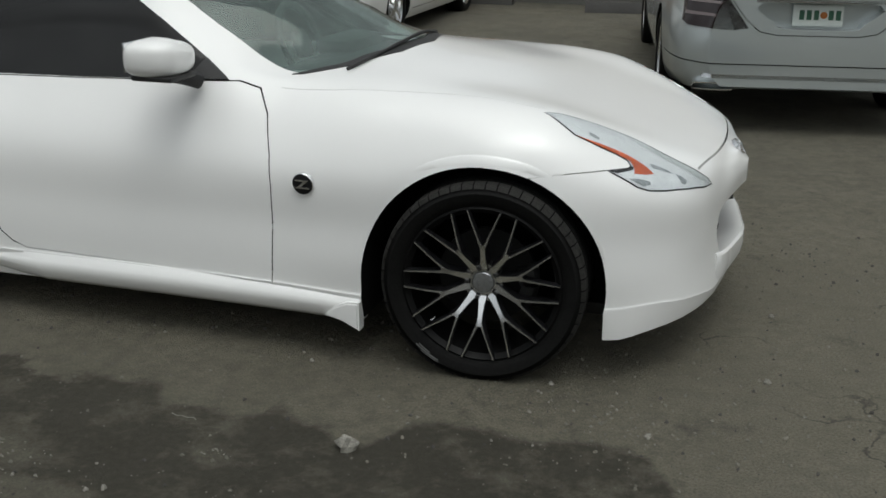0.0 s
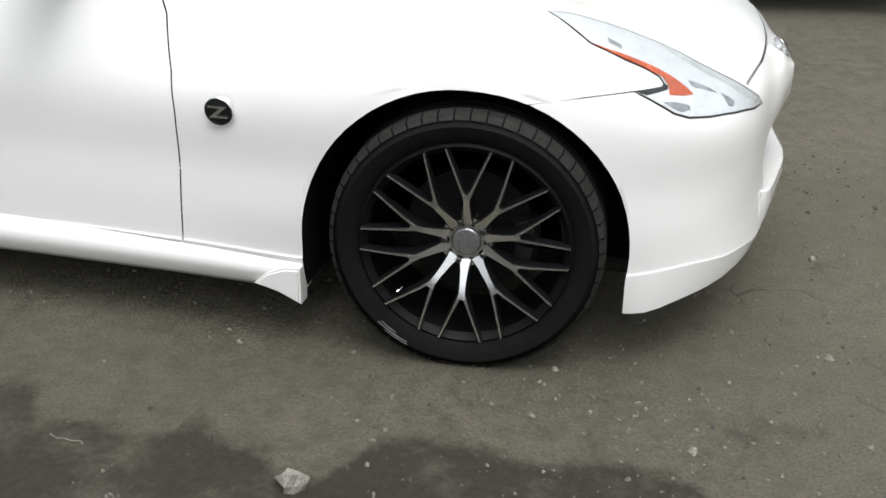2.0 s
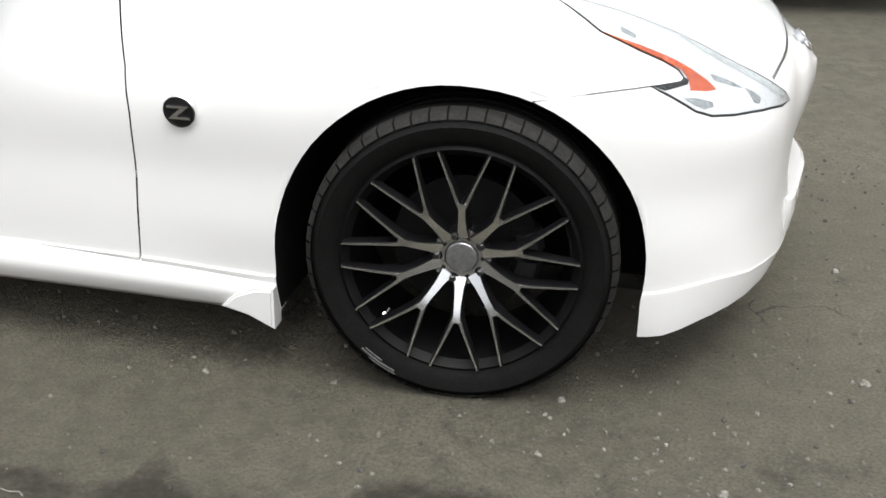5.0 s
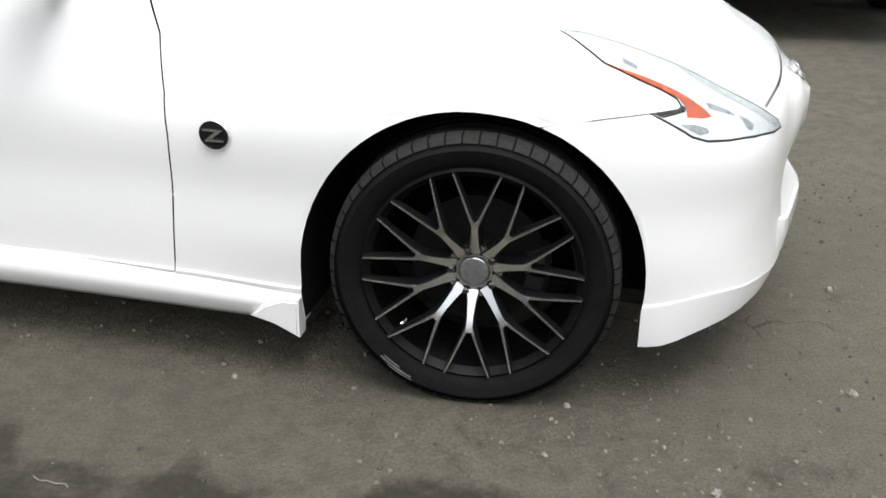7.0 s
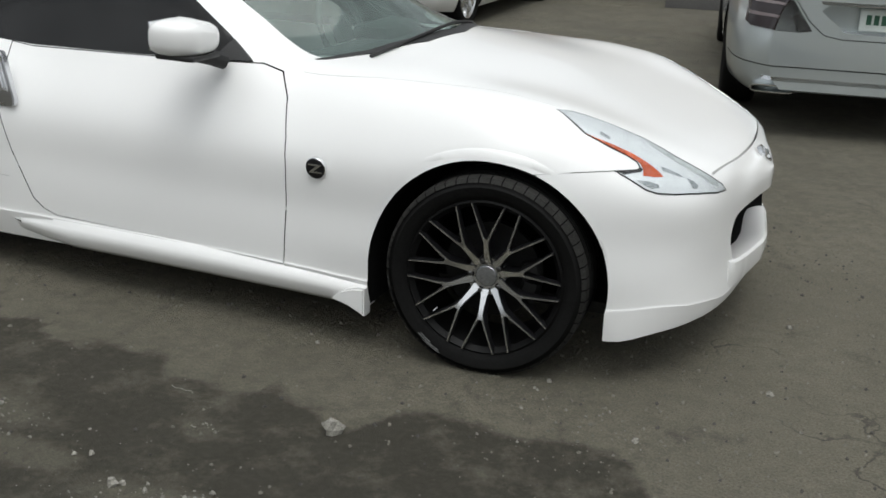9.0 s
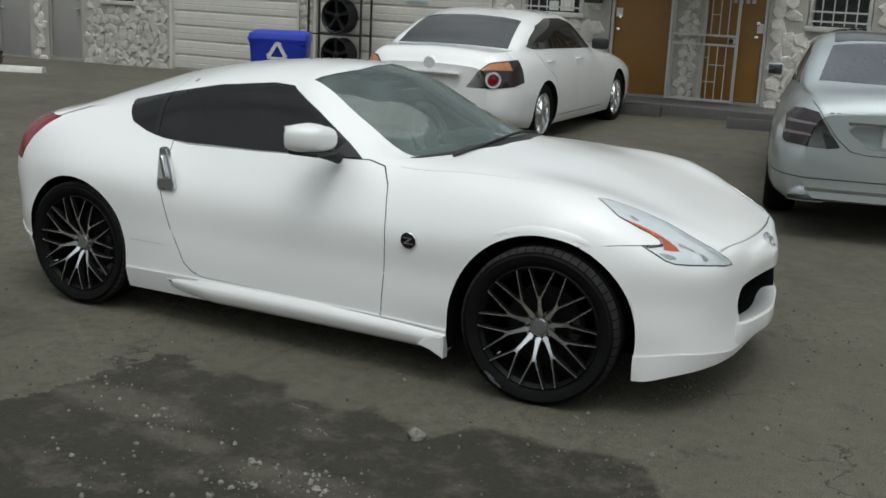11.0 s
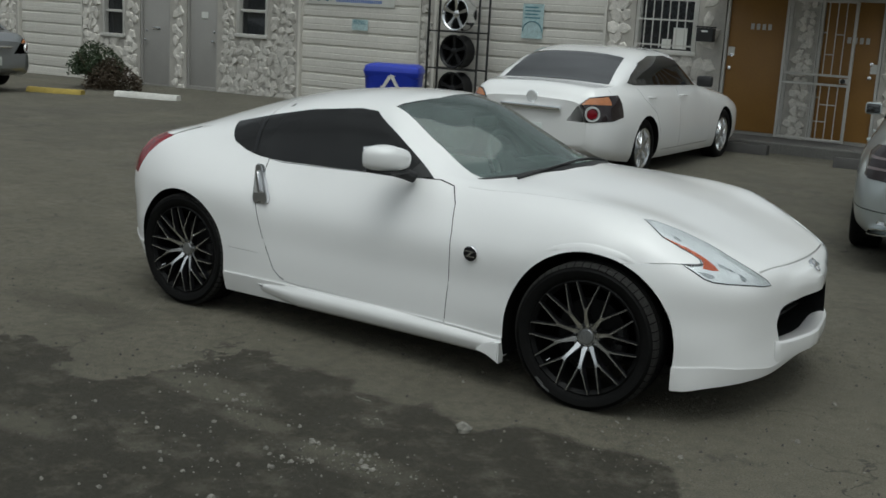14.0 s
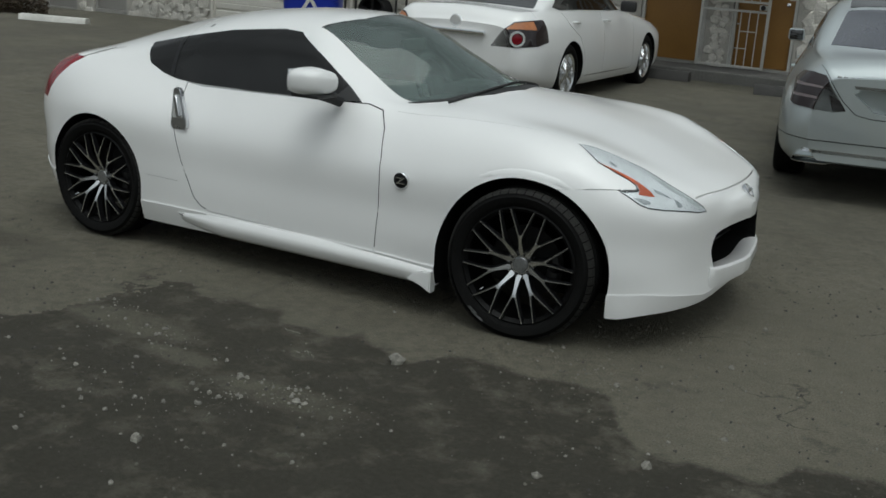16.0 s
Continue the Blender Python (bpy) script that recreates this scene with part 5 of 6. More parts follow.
def executive_lines():
    return (
        curve((0.93, 0.30, 0.30), (0.8, 0.70, 0.22), (0.4, 0.84, 0.20), (-3.0, 0.86, 0.20), (-3.7, 0.80, 0.24), (-4.02, 0.72, 0.265), (-4.14, 0.58, 0.30)),
        curve((0.93, 0.38, 0.36), (0.8, 0.76, 0.32), (0.4, 0.89, 0.31), (-3.0, 0.915, 0.31), (-3.7, 0.875, 0.33), (-4.02, 0.80, 0.36), (-4.16, 0.64, 0.38)),
        curve((0.93, 0.40, 0.45), (0.8, 0.78, 0.50), (0.4, 0.90, 0.53), (-1.5, 0.925, 0.55), (-3.0, 0.935, 0.57), (-3.7, 0.90, 0.56), (-4.0, 0.83, 0.55), (-4.17, 0.66, 0.545)),
        curve((0.93, 0.37, 0.52), (0.8, 0.74, 0.62), (0.4, 0.86, 0.72), (-1.5, 0.89, 0.80), (-3.0, 0.90, 0.82), (-3.7, 0.85, 0.82), (-4.0, 0.78, 0.80), (-4.12, 0.64, 0.74)),
        curve((0.93, 0.33, 0.58), (0.8, 0.62, 0.72), (0.4, 0.74, 0.84), (-0.4, 0.78, 0.93), (-1.0, 0.81, 0.98), (-2.4, 0.81, 1.01), (-3.1, 0.77, 1.015), (-3.6, 0.70, 0.995), (-3.95, 0.64, 0.965), (-4.10, 0.56, 0.88)),
        curve((0.93, 0.18, 0.61), (0.8, 0.35, 0.76), (0.0, 0.48, 0.93), (-0.6, 0.54, 1.0), (-0.9, 0.62, 1.05), (-1.4, 0.62, 1.28), (-1.8, 0.59, 1.40), (-2.5, 0.59, 1.41), (-2.95, 0.61, 1.31), (-3.25, 0.63, 1.16), (-3.45, 0.63, 1.06), (-3.9, 0.52, 1.01), (-4.09, 0.42, 0.91)),
        curve((0.93, 0.0, 0.62), (0.8, 0.0, 0.78), (0.0, 0.0, 0.96), (-0.5, 0.0, 1.03), (-1.0, 0.0, 1.25), (-1.5, 0.0, 1.43), (-1.9, 0.0, 1.465), (-2.5, 0.0, 1.455), (-2.9, 0.0, 1.37), (-3.25, 0.0, 1.18), (-3.45, 0.0, 1.085), (-3.9, 0.0, 1.045), (-4.08, 0.0, 0.93)),
    )


def build_executive(m):
    car = thing("executive_saloon", "silver metallic executive saloon parked nose to the building", "car", m)
    lines = executive_lines()
    st = sorted({round(x, 3) for x in [0.93, 0.91, 0.88] + [0.84 - 0.06 * i for i in range(83)] + [-4.06, -4.09, -4.11, -4.13, -4.15, -4.165] if x > -4.17}, reverse=True)
    body = mesh_of("body_shell", loft(lines, st, steps=5))
    for x in (0.0, -3.035):
        for s in (-1, 1):
            body = carve(body, lathe([(0.375, s * 1.1), (0.375, s * 0.6)], 48, m=Matrix.Translation((x, 0, 0.34))))
    body = door_seams(body, [[(-1.95, 0.28), (-1.98, 0.6), (-1.98, 0.99)], [(-2.55, 0.45), (-2.72, 0.72), (-2.98, 0.86), (-3.1, 1.0)]], 0.82)
    # boot lid seam with the plate recess
    lid = [(s * y, z) for s, y, z in ((-1, 0.66, 0.99), (-1, 0.60, 0.93), (-1, 0.46, 0.74), (-1, 0.36, 0.655), (-1, 0.25, 0.635), (1, 0.25, 0.635), (1, 0.36, 0.655), (1, 0.46, 0.74), (1, 0.60, 0.93), (1, 0.66, 0.99))]
    body = carve(body, prism(ribbon(lid, 0.003), "x", -4.3, -3.9))
    recess = smooth_loop([(-0.36, 0.835), (0.36, 0.835), (0.27, 0.71), (0.20, 0.675), (-0.20, 0.675), (-0.27, 0.71)], 3)
    body = carve(body, prism([tuple(p) for p in recess], "x", -4.3, -4.055))
    body = carve(body, prism(ribbon([(-0.93, 0.455), (-0.7, 0.445), (0.7, 0.445), (0.93, 0.455)], 0.004), "x", -4.3, -3.5))
    shell = part("body_shell", finish(body, 58), "silver", car, "silver metallic painted body")
    shell.data.materials.append(M["liner"])
    blacken(shell.data, (0.0, -3.035), 0.376, 0.34)
    side = [(-1.15, 1.00), (-1.45, 1.20), (-1.75, 1.335), (-2.0, 1.37), (-2.5, 1.37), (-2.85, 1.28), (-3.1, 1.13), (-3.2, 1.05), (-2.4, 1.035)]
    back = [(-2.93, -0.52), (-2.88, 0.0), (-2.93, 0.52), (-3.38, 0.61), (-3.45, 0.0), (-3.38, -0.61)]
    front = [(-0.58, 0.0), (-0.70, 0.45), (-0.9, 0.6), (-1.62, 0.53), (-1.52, 0.0), (-1.62, -0.53), (-0.9, -0.6), (-0.70, -0.45)]
    part("rear_window", panel(lines, st, prism(back, "z", 1.0, 1.6)), "grey_glass", car, "grey rear window")
    part("sunroof", panel(lines, st, prism([(-1.75, -0.5), (-1.75, 0.5), (-2.86, 0.51), (-2.82, 0.0), (-2.86, -0.51)], "z", 1.2, 1.6)), "dark_glass", car, "dark glass roof")
    part("windscreen", panel(lines, st, prism(front, "z", 0.98, 1.6)), "dark_glass", car)
    for s in (-1, 1):
        part("side_window", panel(lines, st, prism(side, "y", s * 0.4, s * 1.0)), "dark_glass", car, "dark side glass")
        out = [(s * 0.815, 0.905), (s * 0.70, 0.925), (s * 0.60, 0.91), (s * 0.43, 0.675), (s * 0.52, 0.660), (s * 0.80, 0.675), (s * 0.835, 0.70)]
        lamp = part("tail_lamp", panel(lines, st, prism(out, "x", -4.3, -3.78), 0.006), "dark_red", car, "smoked dark red tail lamp")
        for z in (0.745, 0.825):
            strip = [(s * 0.82, z), (s * (0.52 if z < 0.8 else 0.58), z - 0.006), (s * (0.52 if z < 0.8 else 0.58), z + 0.008), (s * 0.82, z + 0.022)]
            part("clear_strip", panel(lines, st, prism(strip, "x", -4.3, -3.9), 0.009), "dim_strip", lamp)
        pipe = smooth_loop([(s * 0.52, 0.275), (s * 0.74, 0.28), (s * 0.755, 0.305), (s * 0.73, 0.325), (s * 0.53, 0.32), (s * 0.51, 0.30)], 4)
        ring = carve(mesh_of("exhaust", prism([tuple(p) for p in pipe], "x", -4.16, -3.9)), prism([(p[0] * 0.985 + s * 0.0095, 0.299 + (p[1] - 0.299) * 0.72) for p in pipe], "x", -4.3, -4.0))
        part("exhaust_tip", finish(ring), "chrome", car, "flat chrome exhaust tip")
        part("exhaust_core", prism([(p[0] * 0.985 + s * 0.0095, 0.299 + (p[1] - 0.299) * 0.72) for p in pipe], "x", -4.03, -4.0), "black", car)
        mir = part("wing_mirror", boxed(-0.05, 0.05, -0.075, 0.075, -0.055, 0.06, 0.025), "silver", car, "silver wing mirror", m=pose(-1.15, s * 0.96, 1.03))
        part("mirror_glass", boxed(-0.056, -0.048, -0.062, 0.062, -0.042, 0.048, 0.003), "dark_glass", mir)
        for x in (-1.75, -2.75):
            part("door_handle", tube([(x - 0.11, s * 0.872, 0.86), (x - 0.08, s * 0.898, 0.865), (x + 0.08, s * 0.898, 0.86), (x + 0.11, s * 0.872, 0.855)], 0.011, 8), "silver", car)
    part("chrome_strip", panel(lines, st, prism([(-0.70, 0.378), (0.70, 0.378), (0.70, 0.352), (-0.70, 0.352)], "x", -4.3, -3.95), 0.009), "chrome", car, "chrome strip along the bumper")
    part("boot_strip", panel(lines, st, prism([(-0.40, 0.862), (0.40, 0.862), (0.39, 0.840), (-0.39, 0.840)], "x", -4.3, -3.95), 0.009), "chrome", car, "chrome strip over the plate")
    star = part("boot_badge", lathe([(0.042, 0.0), (0.042, -0.008), (0.036, -0.010), (0.035, -0.002)], 28, m=pose(-4.095, 0, 0.905, 20, 0, -90)), "chrome", car, "round chrome badge")
    for i in range(4):
        part("boot_mark", boxed(-4.10, -4.085, 0.36 + 0.045 * i, 0.39 + 0.045 * i, 0.885, 0.915, m=pose(0, 0, 0)), "chrome", car)
    pl = part("number_plate", boxed(-4.095, -4.083, -0.155, 0.155, 0.69, 0.825, 0.004), "plate", car, "pale green number plate")
    for i in range(6):
        if i != 3:
            part("plate_mark", boxed(-4.0985, -4.094, 0.085 - 0.045 * i, 0.115 - 0.045 * i, 0.73, 0.79), "plate_bar", pl)
    part("plate_emblem", lathe([(0.022, 0.0), (0.022, -0.003)], 16, m=pose(-4.0955, -0.035, 0.76, 0, 0, -90)), "orange_lens", pl)
    for x in (0.0, -3.035):
        plain_wheel(car, pose(x, -0.80, 0.34), 0.34, 0.245, 0.235, 9)
        plain_wheel(car, pose(x, 0.80, 0.34, 0, 0, 180), 0.34, 0.245, 0.235, 9)
    return car


build_saloon("white_car", pose(-3.89, 9.98, 0.07, 0, 0, 92), "white four-door saloon parked nose to the building")
build_saloon("grey_car", pose(-19.25, 7.75, -0.02, 0, 0, 180), "grey four-door saloon parked beside the lot")
build_executive(pose(0.307, 8.29, 0.05, 0, 0, 100))

# ---- the row of workshops along y = 12 ----
M["stone"] = material("white_painted_stone", (0.60, 0.575, 0.525), 0.85, 0.0, 0.28, 7.0, 50.0, 0.7, 38.0, per_object=0.08)
M["mortar"] = material("grey_mortar", (0.42, 0.40, 0.36), 0.95, 0.0, 0.2, 6.0, 60.0, 0.4, 60.0)
M["stucco"] = material("grey_stucco", (0.40, 0.39, 0.37), 0.9, 0.0, 0.15, 4.0, 60.0, 0.5, 70.0)
M["garage"] = material("off_white_roller_door", (0.60, 0.58, 0.53), 0.6, 0.0, 0.10, 1.6, 30.0, 0.1, 30.0, per_object=0.05)
M["grey_door"] = material("grey_painted_steel_door", (0.33, 0.32, 0.30), 0.55, 0.0, 0.08, 2.0, 60.0)
M["orange_door"] = material("ochre_painted_door", (0.255, 0.130, 0.029), 0.5, 0.0, 0.12, 2.5, 50.0)
M["white_iron"] = material("white_painted_iron", (0.52, 0.51, 0.475), 0.5, 0.0, 0.12, 8.0, 80.0)
M["dark_pane"] = material("dark_window_pane", (0.02, 0.022, 0.024), 0.08, 0.0, 0.3, 3.0, 20.0, coat=0.6)
M["paper"] = material("pale_paper", (0.66, 0.66, 0.62), 0.8, 0.0, 0.05, 10.0, 80.0)
M["teal"] = material("faded_teal_poster", (0.40, 0.53, 0.54), 0.7, 0.0, 0.3, 14.0, 60.0)
M["teal_ink"] = material("teal_ink", (0.08, 0.20, 0.24), 0.7)
M["blue_plastic"] = material("blue_plastic", (0.012, 0.035, 0.40), 0.38, 0.0, 0.12, 5.0, 80.0)
M["rack_steel"] = material("black_rack_steel", (0.03, 0.03, 0.03), 0.5, 0.3, 0.2, 9.0, 80.0)
M["concrete"] = material("stained_concrete", (0.30, 0.29, 0.27), 0.9, 0.0, 0.2, 3.0, 60.0, 0.3, 70.0)
M["dark_concrete"] = material("dark_worn_rubber_stop", (0.055, 0.053, 0.050), 0.85, 0.0, 0.25, 5.0, 60.0, 0.3, 70.0)
M["dark_walk"] = material("grimy_concrete_walk", (0.115, 0.112, 0.104), 0.9, 0.0, 0.3, 2.0, 40.0, 0.3, 70.0)
M["yellow_paint"] = material("worn_yellow_paint", (0.36, 0.27, 0.06), 0.8, 0.0, 0.3, 4.0, 30.0, 0.3, 60.0)
M["white_paint"] = material("worn_white_paint", (0.60, 0.59, 0.55), 0.8, 0.0, 0.2, 4.0, 30.0, 0.3, 60.0)
M["leaf"] = material("dull_green_leaf", (0.030, 0.050, 0.018), 0.6, 0.0, 0.4, 8.0, 60.0)
M["twig"] = material("brown_dry_twig", (0.06, 0.043, 0.026), 0.8, 0.0, 0.3, 8.0, 60.0)
M["blue_ink"] = material("blue_ink", (0.06, 0.14, 0.42), 0.7)
WALL_Y, TOP = 12.0, 4.2


def structure(name, bm, mat, label, category, m=None, smooth=0.0):
    return tagged(part(name, bm, mat, smooth=smooth, m=m), label, category, kind="structure")


def floor_z(x):
    """Foot of the building."""
    return 0.26 if x > -4.6 else ground_z(x, 11.9)


# wall pieces between and above the openings: (from, to, foot, top)
OPENINGS = [(-20.56, -18.3, -1, 2.75), (-17.66, -16.95, 0.93, 2.2), (-16.48, -15.58, -1, 2.05), (-15.1, -14.24, -1, 2.05), (-13.72, -12.9, 1.13, 2.4), (-12.14, -9.32, -1, 2.75),
            (-9.05, -5.75, -1, 2.85), (-5.27, -4.25, 1.38, 2.55), (-3.83, -2.83, -1, 2.27), (-2.45, -1.54, -1, 2.27), (-1.02, -0.18, 1.38, 2.55)]


def build_wall():
    bm = bmesh.new()
    x = -30.0
    for a, b, lo, hi in OPENINGS:
        box(bm, x, a, WALL_Y, WALL_Y + 0.25, -0.5, TOP)
        box(bm, a, b, WALL_Y, WALL_Y + 0.25, hi, TOP)
        if lo > 0:
            box(bm, a, b, WALL_Y, WALL_Y + 0.25, -0.5, lo)
        x = b
    box(bm, x, 9.0, WALL_Y, WALL_Y + 0.25, -0.5, TOP)
    w = structure("wall_north", bm, "mortar", "stone-clad workshop wall with painted doors", "wall")
    b2 = bmesh.new()
    box(b2, -30, 9, 18.0, 18.25, -0.5, TOP)
    structure("wall_back", b2, "stucco", "plain back wall of the workshops", "wall")
    for nm, x0, x1 in (("wall_west", -30.25, -30.0), ("wall_east", 9.0, 9.25)):
        structure(nm, boxed(x0, x1, 12, 18.25, -0.5, TOP), "stucco", "plain end wall of the workshops", "wall")
    structure("roof", boxed(-30.4, 9.4, 11.85, 18.4, TOP, TOP + 0.2), "stucco", "flat workshop roof with a plain parapet edge", "roof")
    structure("canopy", boxed(-3.95, -1.3, 10.5, 12.0, 2.27, 2.46), "stucco", "grey canopy over the two ochre doors", "canopy")
    return w


wall = build_wall()


def rough_stone(seed):
    rng = random.Random(seed)
    bm = bmesh.new()
    n = rng.randint(5, 7)
    base = []
    for i in range(n):
        a = 2 * math.pi * (i + rng.uniform(-0.25, 0.25)) / n
        r = rng.uniform(0.70, 1.30)
        base.append((r * math.cos(a), r * math.sin(a)))
    rings = []
    lean, slope = rng.uniform(0, 6.28), rng.uniform(0.0, 0.028)
    for k, h in ((1.0, 0.02), (0.93, -0.012), (0.78, -0.034)):
        rings.append([bm.verts.new((x * k, h + rng.uniform(-0.006, 0.006) + slope * (x * math.cos(lean) + z * math.sin(lean)), z * k)) for x, z in base])
    for a, b in zip(rings, rings[1:]):
        for i in range(n):
            bm.faces.new((a[i], a[(i + 1) % n], b[(i + 1) % n], b[i]))
    mid = bm.verts.new((rng.uniform(-0.2, 0.2), -0.040, rng.uniform(-0.2, 0.2)))
    for i in range(n):
        bm.faces.new((rings[-1][i], rings[-1][(i + 1) % n], mid))
    bmesh.ops.recalc_face_normals(bm, faces=bm.faces)
    me = mesh_of("stone", bm)
    me.materials.append(M["stone"])
    return me


def garage_door(x0, x1, foot, head, slat, name):
    door = tagged(part(name, boxed(x0, x1, WALL_Y + 0.09, WALL_Y + 0.12, foot, head), "garage"), "off-white ribbed roller door, closed", "garage door", kind="structure")
    n = int((head - foot) / slat)
    bm = bmesh.new()
    w = x1 - x0 - 0.04
    ring = [(0.0, 0.02), (-0.022, 0.035), (-0.026, slat * 0.45), (-0.020, slat * 0.5), (-0.026, slat * 0.55), (-0.022, slat - 0.02), (0.0, slat - 0.004)]
    lo = [bm.verts.new((-w / 2, y, z)) for y, z in ring]
    hi = [bm.verts.new((w / 2, y, z)) for y, z in ring]
    for i in range(len(ring) - 1):
        bm.faces.new((lo[i], lo[i + 1], hi[i + 1], hi[i]))
    bm.faces.new(lo)
    bm.faces.new(hi)
    bmesh.ops.recalc_face_normals(bm, faces=bm.faces)
    me = mesh_of("slat", bm)
    me.materials.append(M["garage"])
    for i in range(n):
        ob = new("slat", me)
        ob.parent = door
        ob.location = ((x0 + x1) / 2, WALL_Y + 0.09, foot + slat * i)
    for x in (x0, x1 - 0.05):
        part("jamb", boxed(x, x + 0.05, WALL_Y - 0.01, WALL_Y + 0.085, foot, head), "garage", door)
    return door


garage_door(-20.55, -18.31, -0.16, 2.75, 0.24, "door_1")
garage_door(-12.13, -9.33, 0.0, 2.75, 0.26, "door_2")
garage_door(-9.04, -5.76, 0.04, 2.85, 0.26, "door_3")


def plain_door(name, x0, x1, foot, head, mat, label, knob, y=None):
    y = WALL_Y + 0.06 if y is None else y
    d = tagged(part(name, boxed(x0 + 0.045, x1 - 0.045, y, y + 0.045, foot + 0.02, head - 0.04, 0.004), mat), label, "door", kind="structure")
    fr = "white_iron" if mat == "orange_door" else "grey_door"
    part("door_jamb", boxed(x0, x0 + 0.043, y - 0.04, y + 0.08, foot, head), fr, d)
    part("door_jamb", boxed(x1 - 0.043, x1, y - 0.04, y + 0.08, foot, head), fr, d)
    part("door_head", boxed(x0 + 0.043, x1 - 0.043, y - 0.04, y + 0.08, head - 0.038, head), fr, d)
    part("door_sill", boxed(x0, x1, y - 0.06, y + 0.08, foot - 0.05, foot + 0.015), "concrete", d)
    part("door_knob", lathe([(0.012, 0.0), (0.014, -0.03), (0.030, -0.045), (0.028, -0.065), (0.012, -0.072)], 16, m=pose(knob, y, foot + 0.93)), "chrome", d, "metal door knob")
    part("door_lock", lathe([(0.026, 0.0), (0.026, -0.012), (0.014, -0.016)], 16, m=pose(knob, y, foot + 1.12)), "chrome", d)
    return d


plain_door("door_4", -16.47, -15.59, -0.05, 2.05, "grey_door", "grey painted steel door, closed", -16.33)
plain_door("door_5", -15.09, -14.25, 0.01, 2.05, "grey_door", "grey painted steel door, closed", -14.37)
d6 = plain_door("door_6", -3.82, -2.84, 0.27, 2.27, "orange_door", "ochre painted door, closed", -3.70)
d7 = plain_door("door_7", -2.44, -1.55, 0.27, 2.27, "orange_door", "ochre painted door behind an iron gate", -1.68)
part("letter_slot", boxed(-16.15, -15.92, WALL_Y + 0.048, WALL_Y + 0.058, 1.10, 1.15, 0.003), "chrome", bpy.data.objects["door_4"])
part("door_sign", boxed(-14.73, -14.55, WALL_Y + 0.05, WALL_Y + 0.058, 1.39, 1.52), "paper", bpy.data.objects["door_5"], "small paper sign")
for d, x0, z0 in ((d6, -3.45, 1.78), (d7, -2.05, 1.66)):
    for i in range(4):
        part("number_bar", boxed(x0 + 0.085 * i, x0 + 0.05 + 0.085 * i, WALL_Y + 0.05, WALL_Y + 0.058, z0, z0 + 0.085), "white_iron", d)
    part("door_notice", boxed(x0 - 0.31 if d is d6 else x0 + 0.36, x0 - 0.21 if d is d6 else x0 + 0.45, WALL_Y + 0.05, WALL_Y + 0.058, z0 - 0.40, z0 - 0.27), "paper", d)


def window(name, x0, x1, z0, z1, sash, label):
    w = tagged(part(name, boxed(x0, x1, WALL_Y + 0.12, WALL_Y + 0.14, z0, z1), "dark_pane"), label, "window", kind="structure")
    for a, b in ((x0, x0 + 0.055), (x1 - 0.055, x1)):
        part("window_frame", boxed(a, b, WALL_Y - 0.005, WALL_Y + 0.118, z0, z1, 0.004), "white_iron", w)
    part("window_head", boxed(x0 + 0.056, x1 - 0.056, WALL_Y + 0.02, WALL_Y + 0.118, z1 - 0.05, z1, 0.004), "white_iron", w)
    part("window_sill", boxed(x0 - 0.03, x1 + 0.03, WALL_Y - 0.06, WALL_Y + 0.118, z0 - 0.05, z0 + 0.02, 0.006), "white_iron", w)
    if sash:
        part("sash_bar", boxed(x0 + 0.056, x1 - 0.056, WALL_Y + 0.05, WALL_Y + 0.118, sash, sash + 0.055, 0.004), "white_iron", w)
    return w


window("window_1", -17.65, -16.96, 0.93, 2.2, 1.40, "white-framed sash window with dark panes")
window("window_2", -13.71, -12.91, 1.13, 2.4, 1.57, "white-framed sash window with dark panes")
w3 = window("window_3", -5.26, -4.26, 1.38, 2.55, None, "dark window behind white iron bars")
w4 = window("window_4", -1.01, -0.19, 1.38, 2.55, None, "dark window behind white iron bars")


def bars(parent, x0, x1, z0, z1, n, cross):
    for i in range(n):
        x = x0 + (x1 - x0) * i / (n - 1)
        part("window_bar", tube([(x, WALL_Y - 0.05, z0), (x, WALL_Y - 0.05, z1)], 0.009, 6), "white_iron", parent)
    for z in cross:
        part("cross_bar", boxed(x0 - 0.02, x1 + 0.02, WALL_Y - 0.044, WALL_Y - 0.036, z - 0.012, z + 0.012), "white_iron", parent)


bars(w3, -5.22, -4.30, 1.42, 2.52, 8, (1.47, 1.85, 2.15, 2.45))
bars(w4, -0.98, -0.22, 1.42, 2.52, 6, (1.47, 1.60, 2.3))
part("window_notice", boxed(-4.67, -4.45, WALL_Y + 0.105, WALL_Y + 0.112, 1.42, 1.74), "paper", w3, "white notice behind the glass")
part("window_notice", boxed(-4.85, -4.70, WALL_Y + 0.105, WALL_Y + 0.112, 1.42, 1.56), "paper", w3)


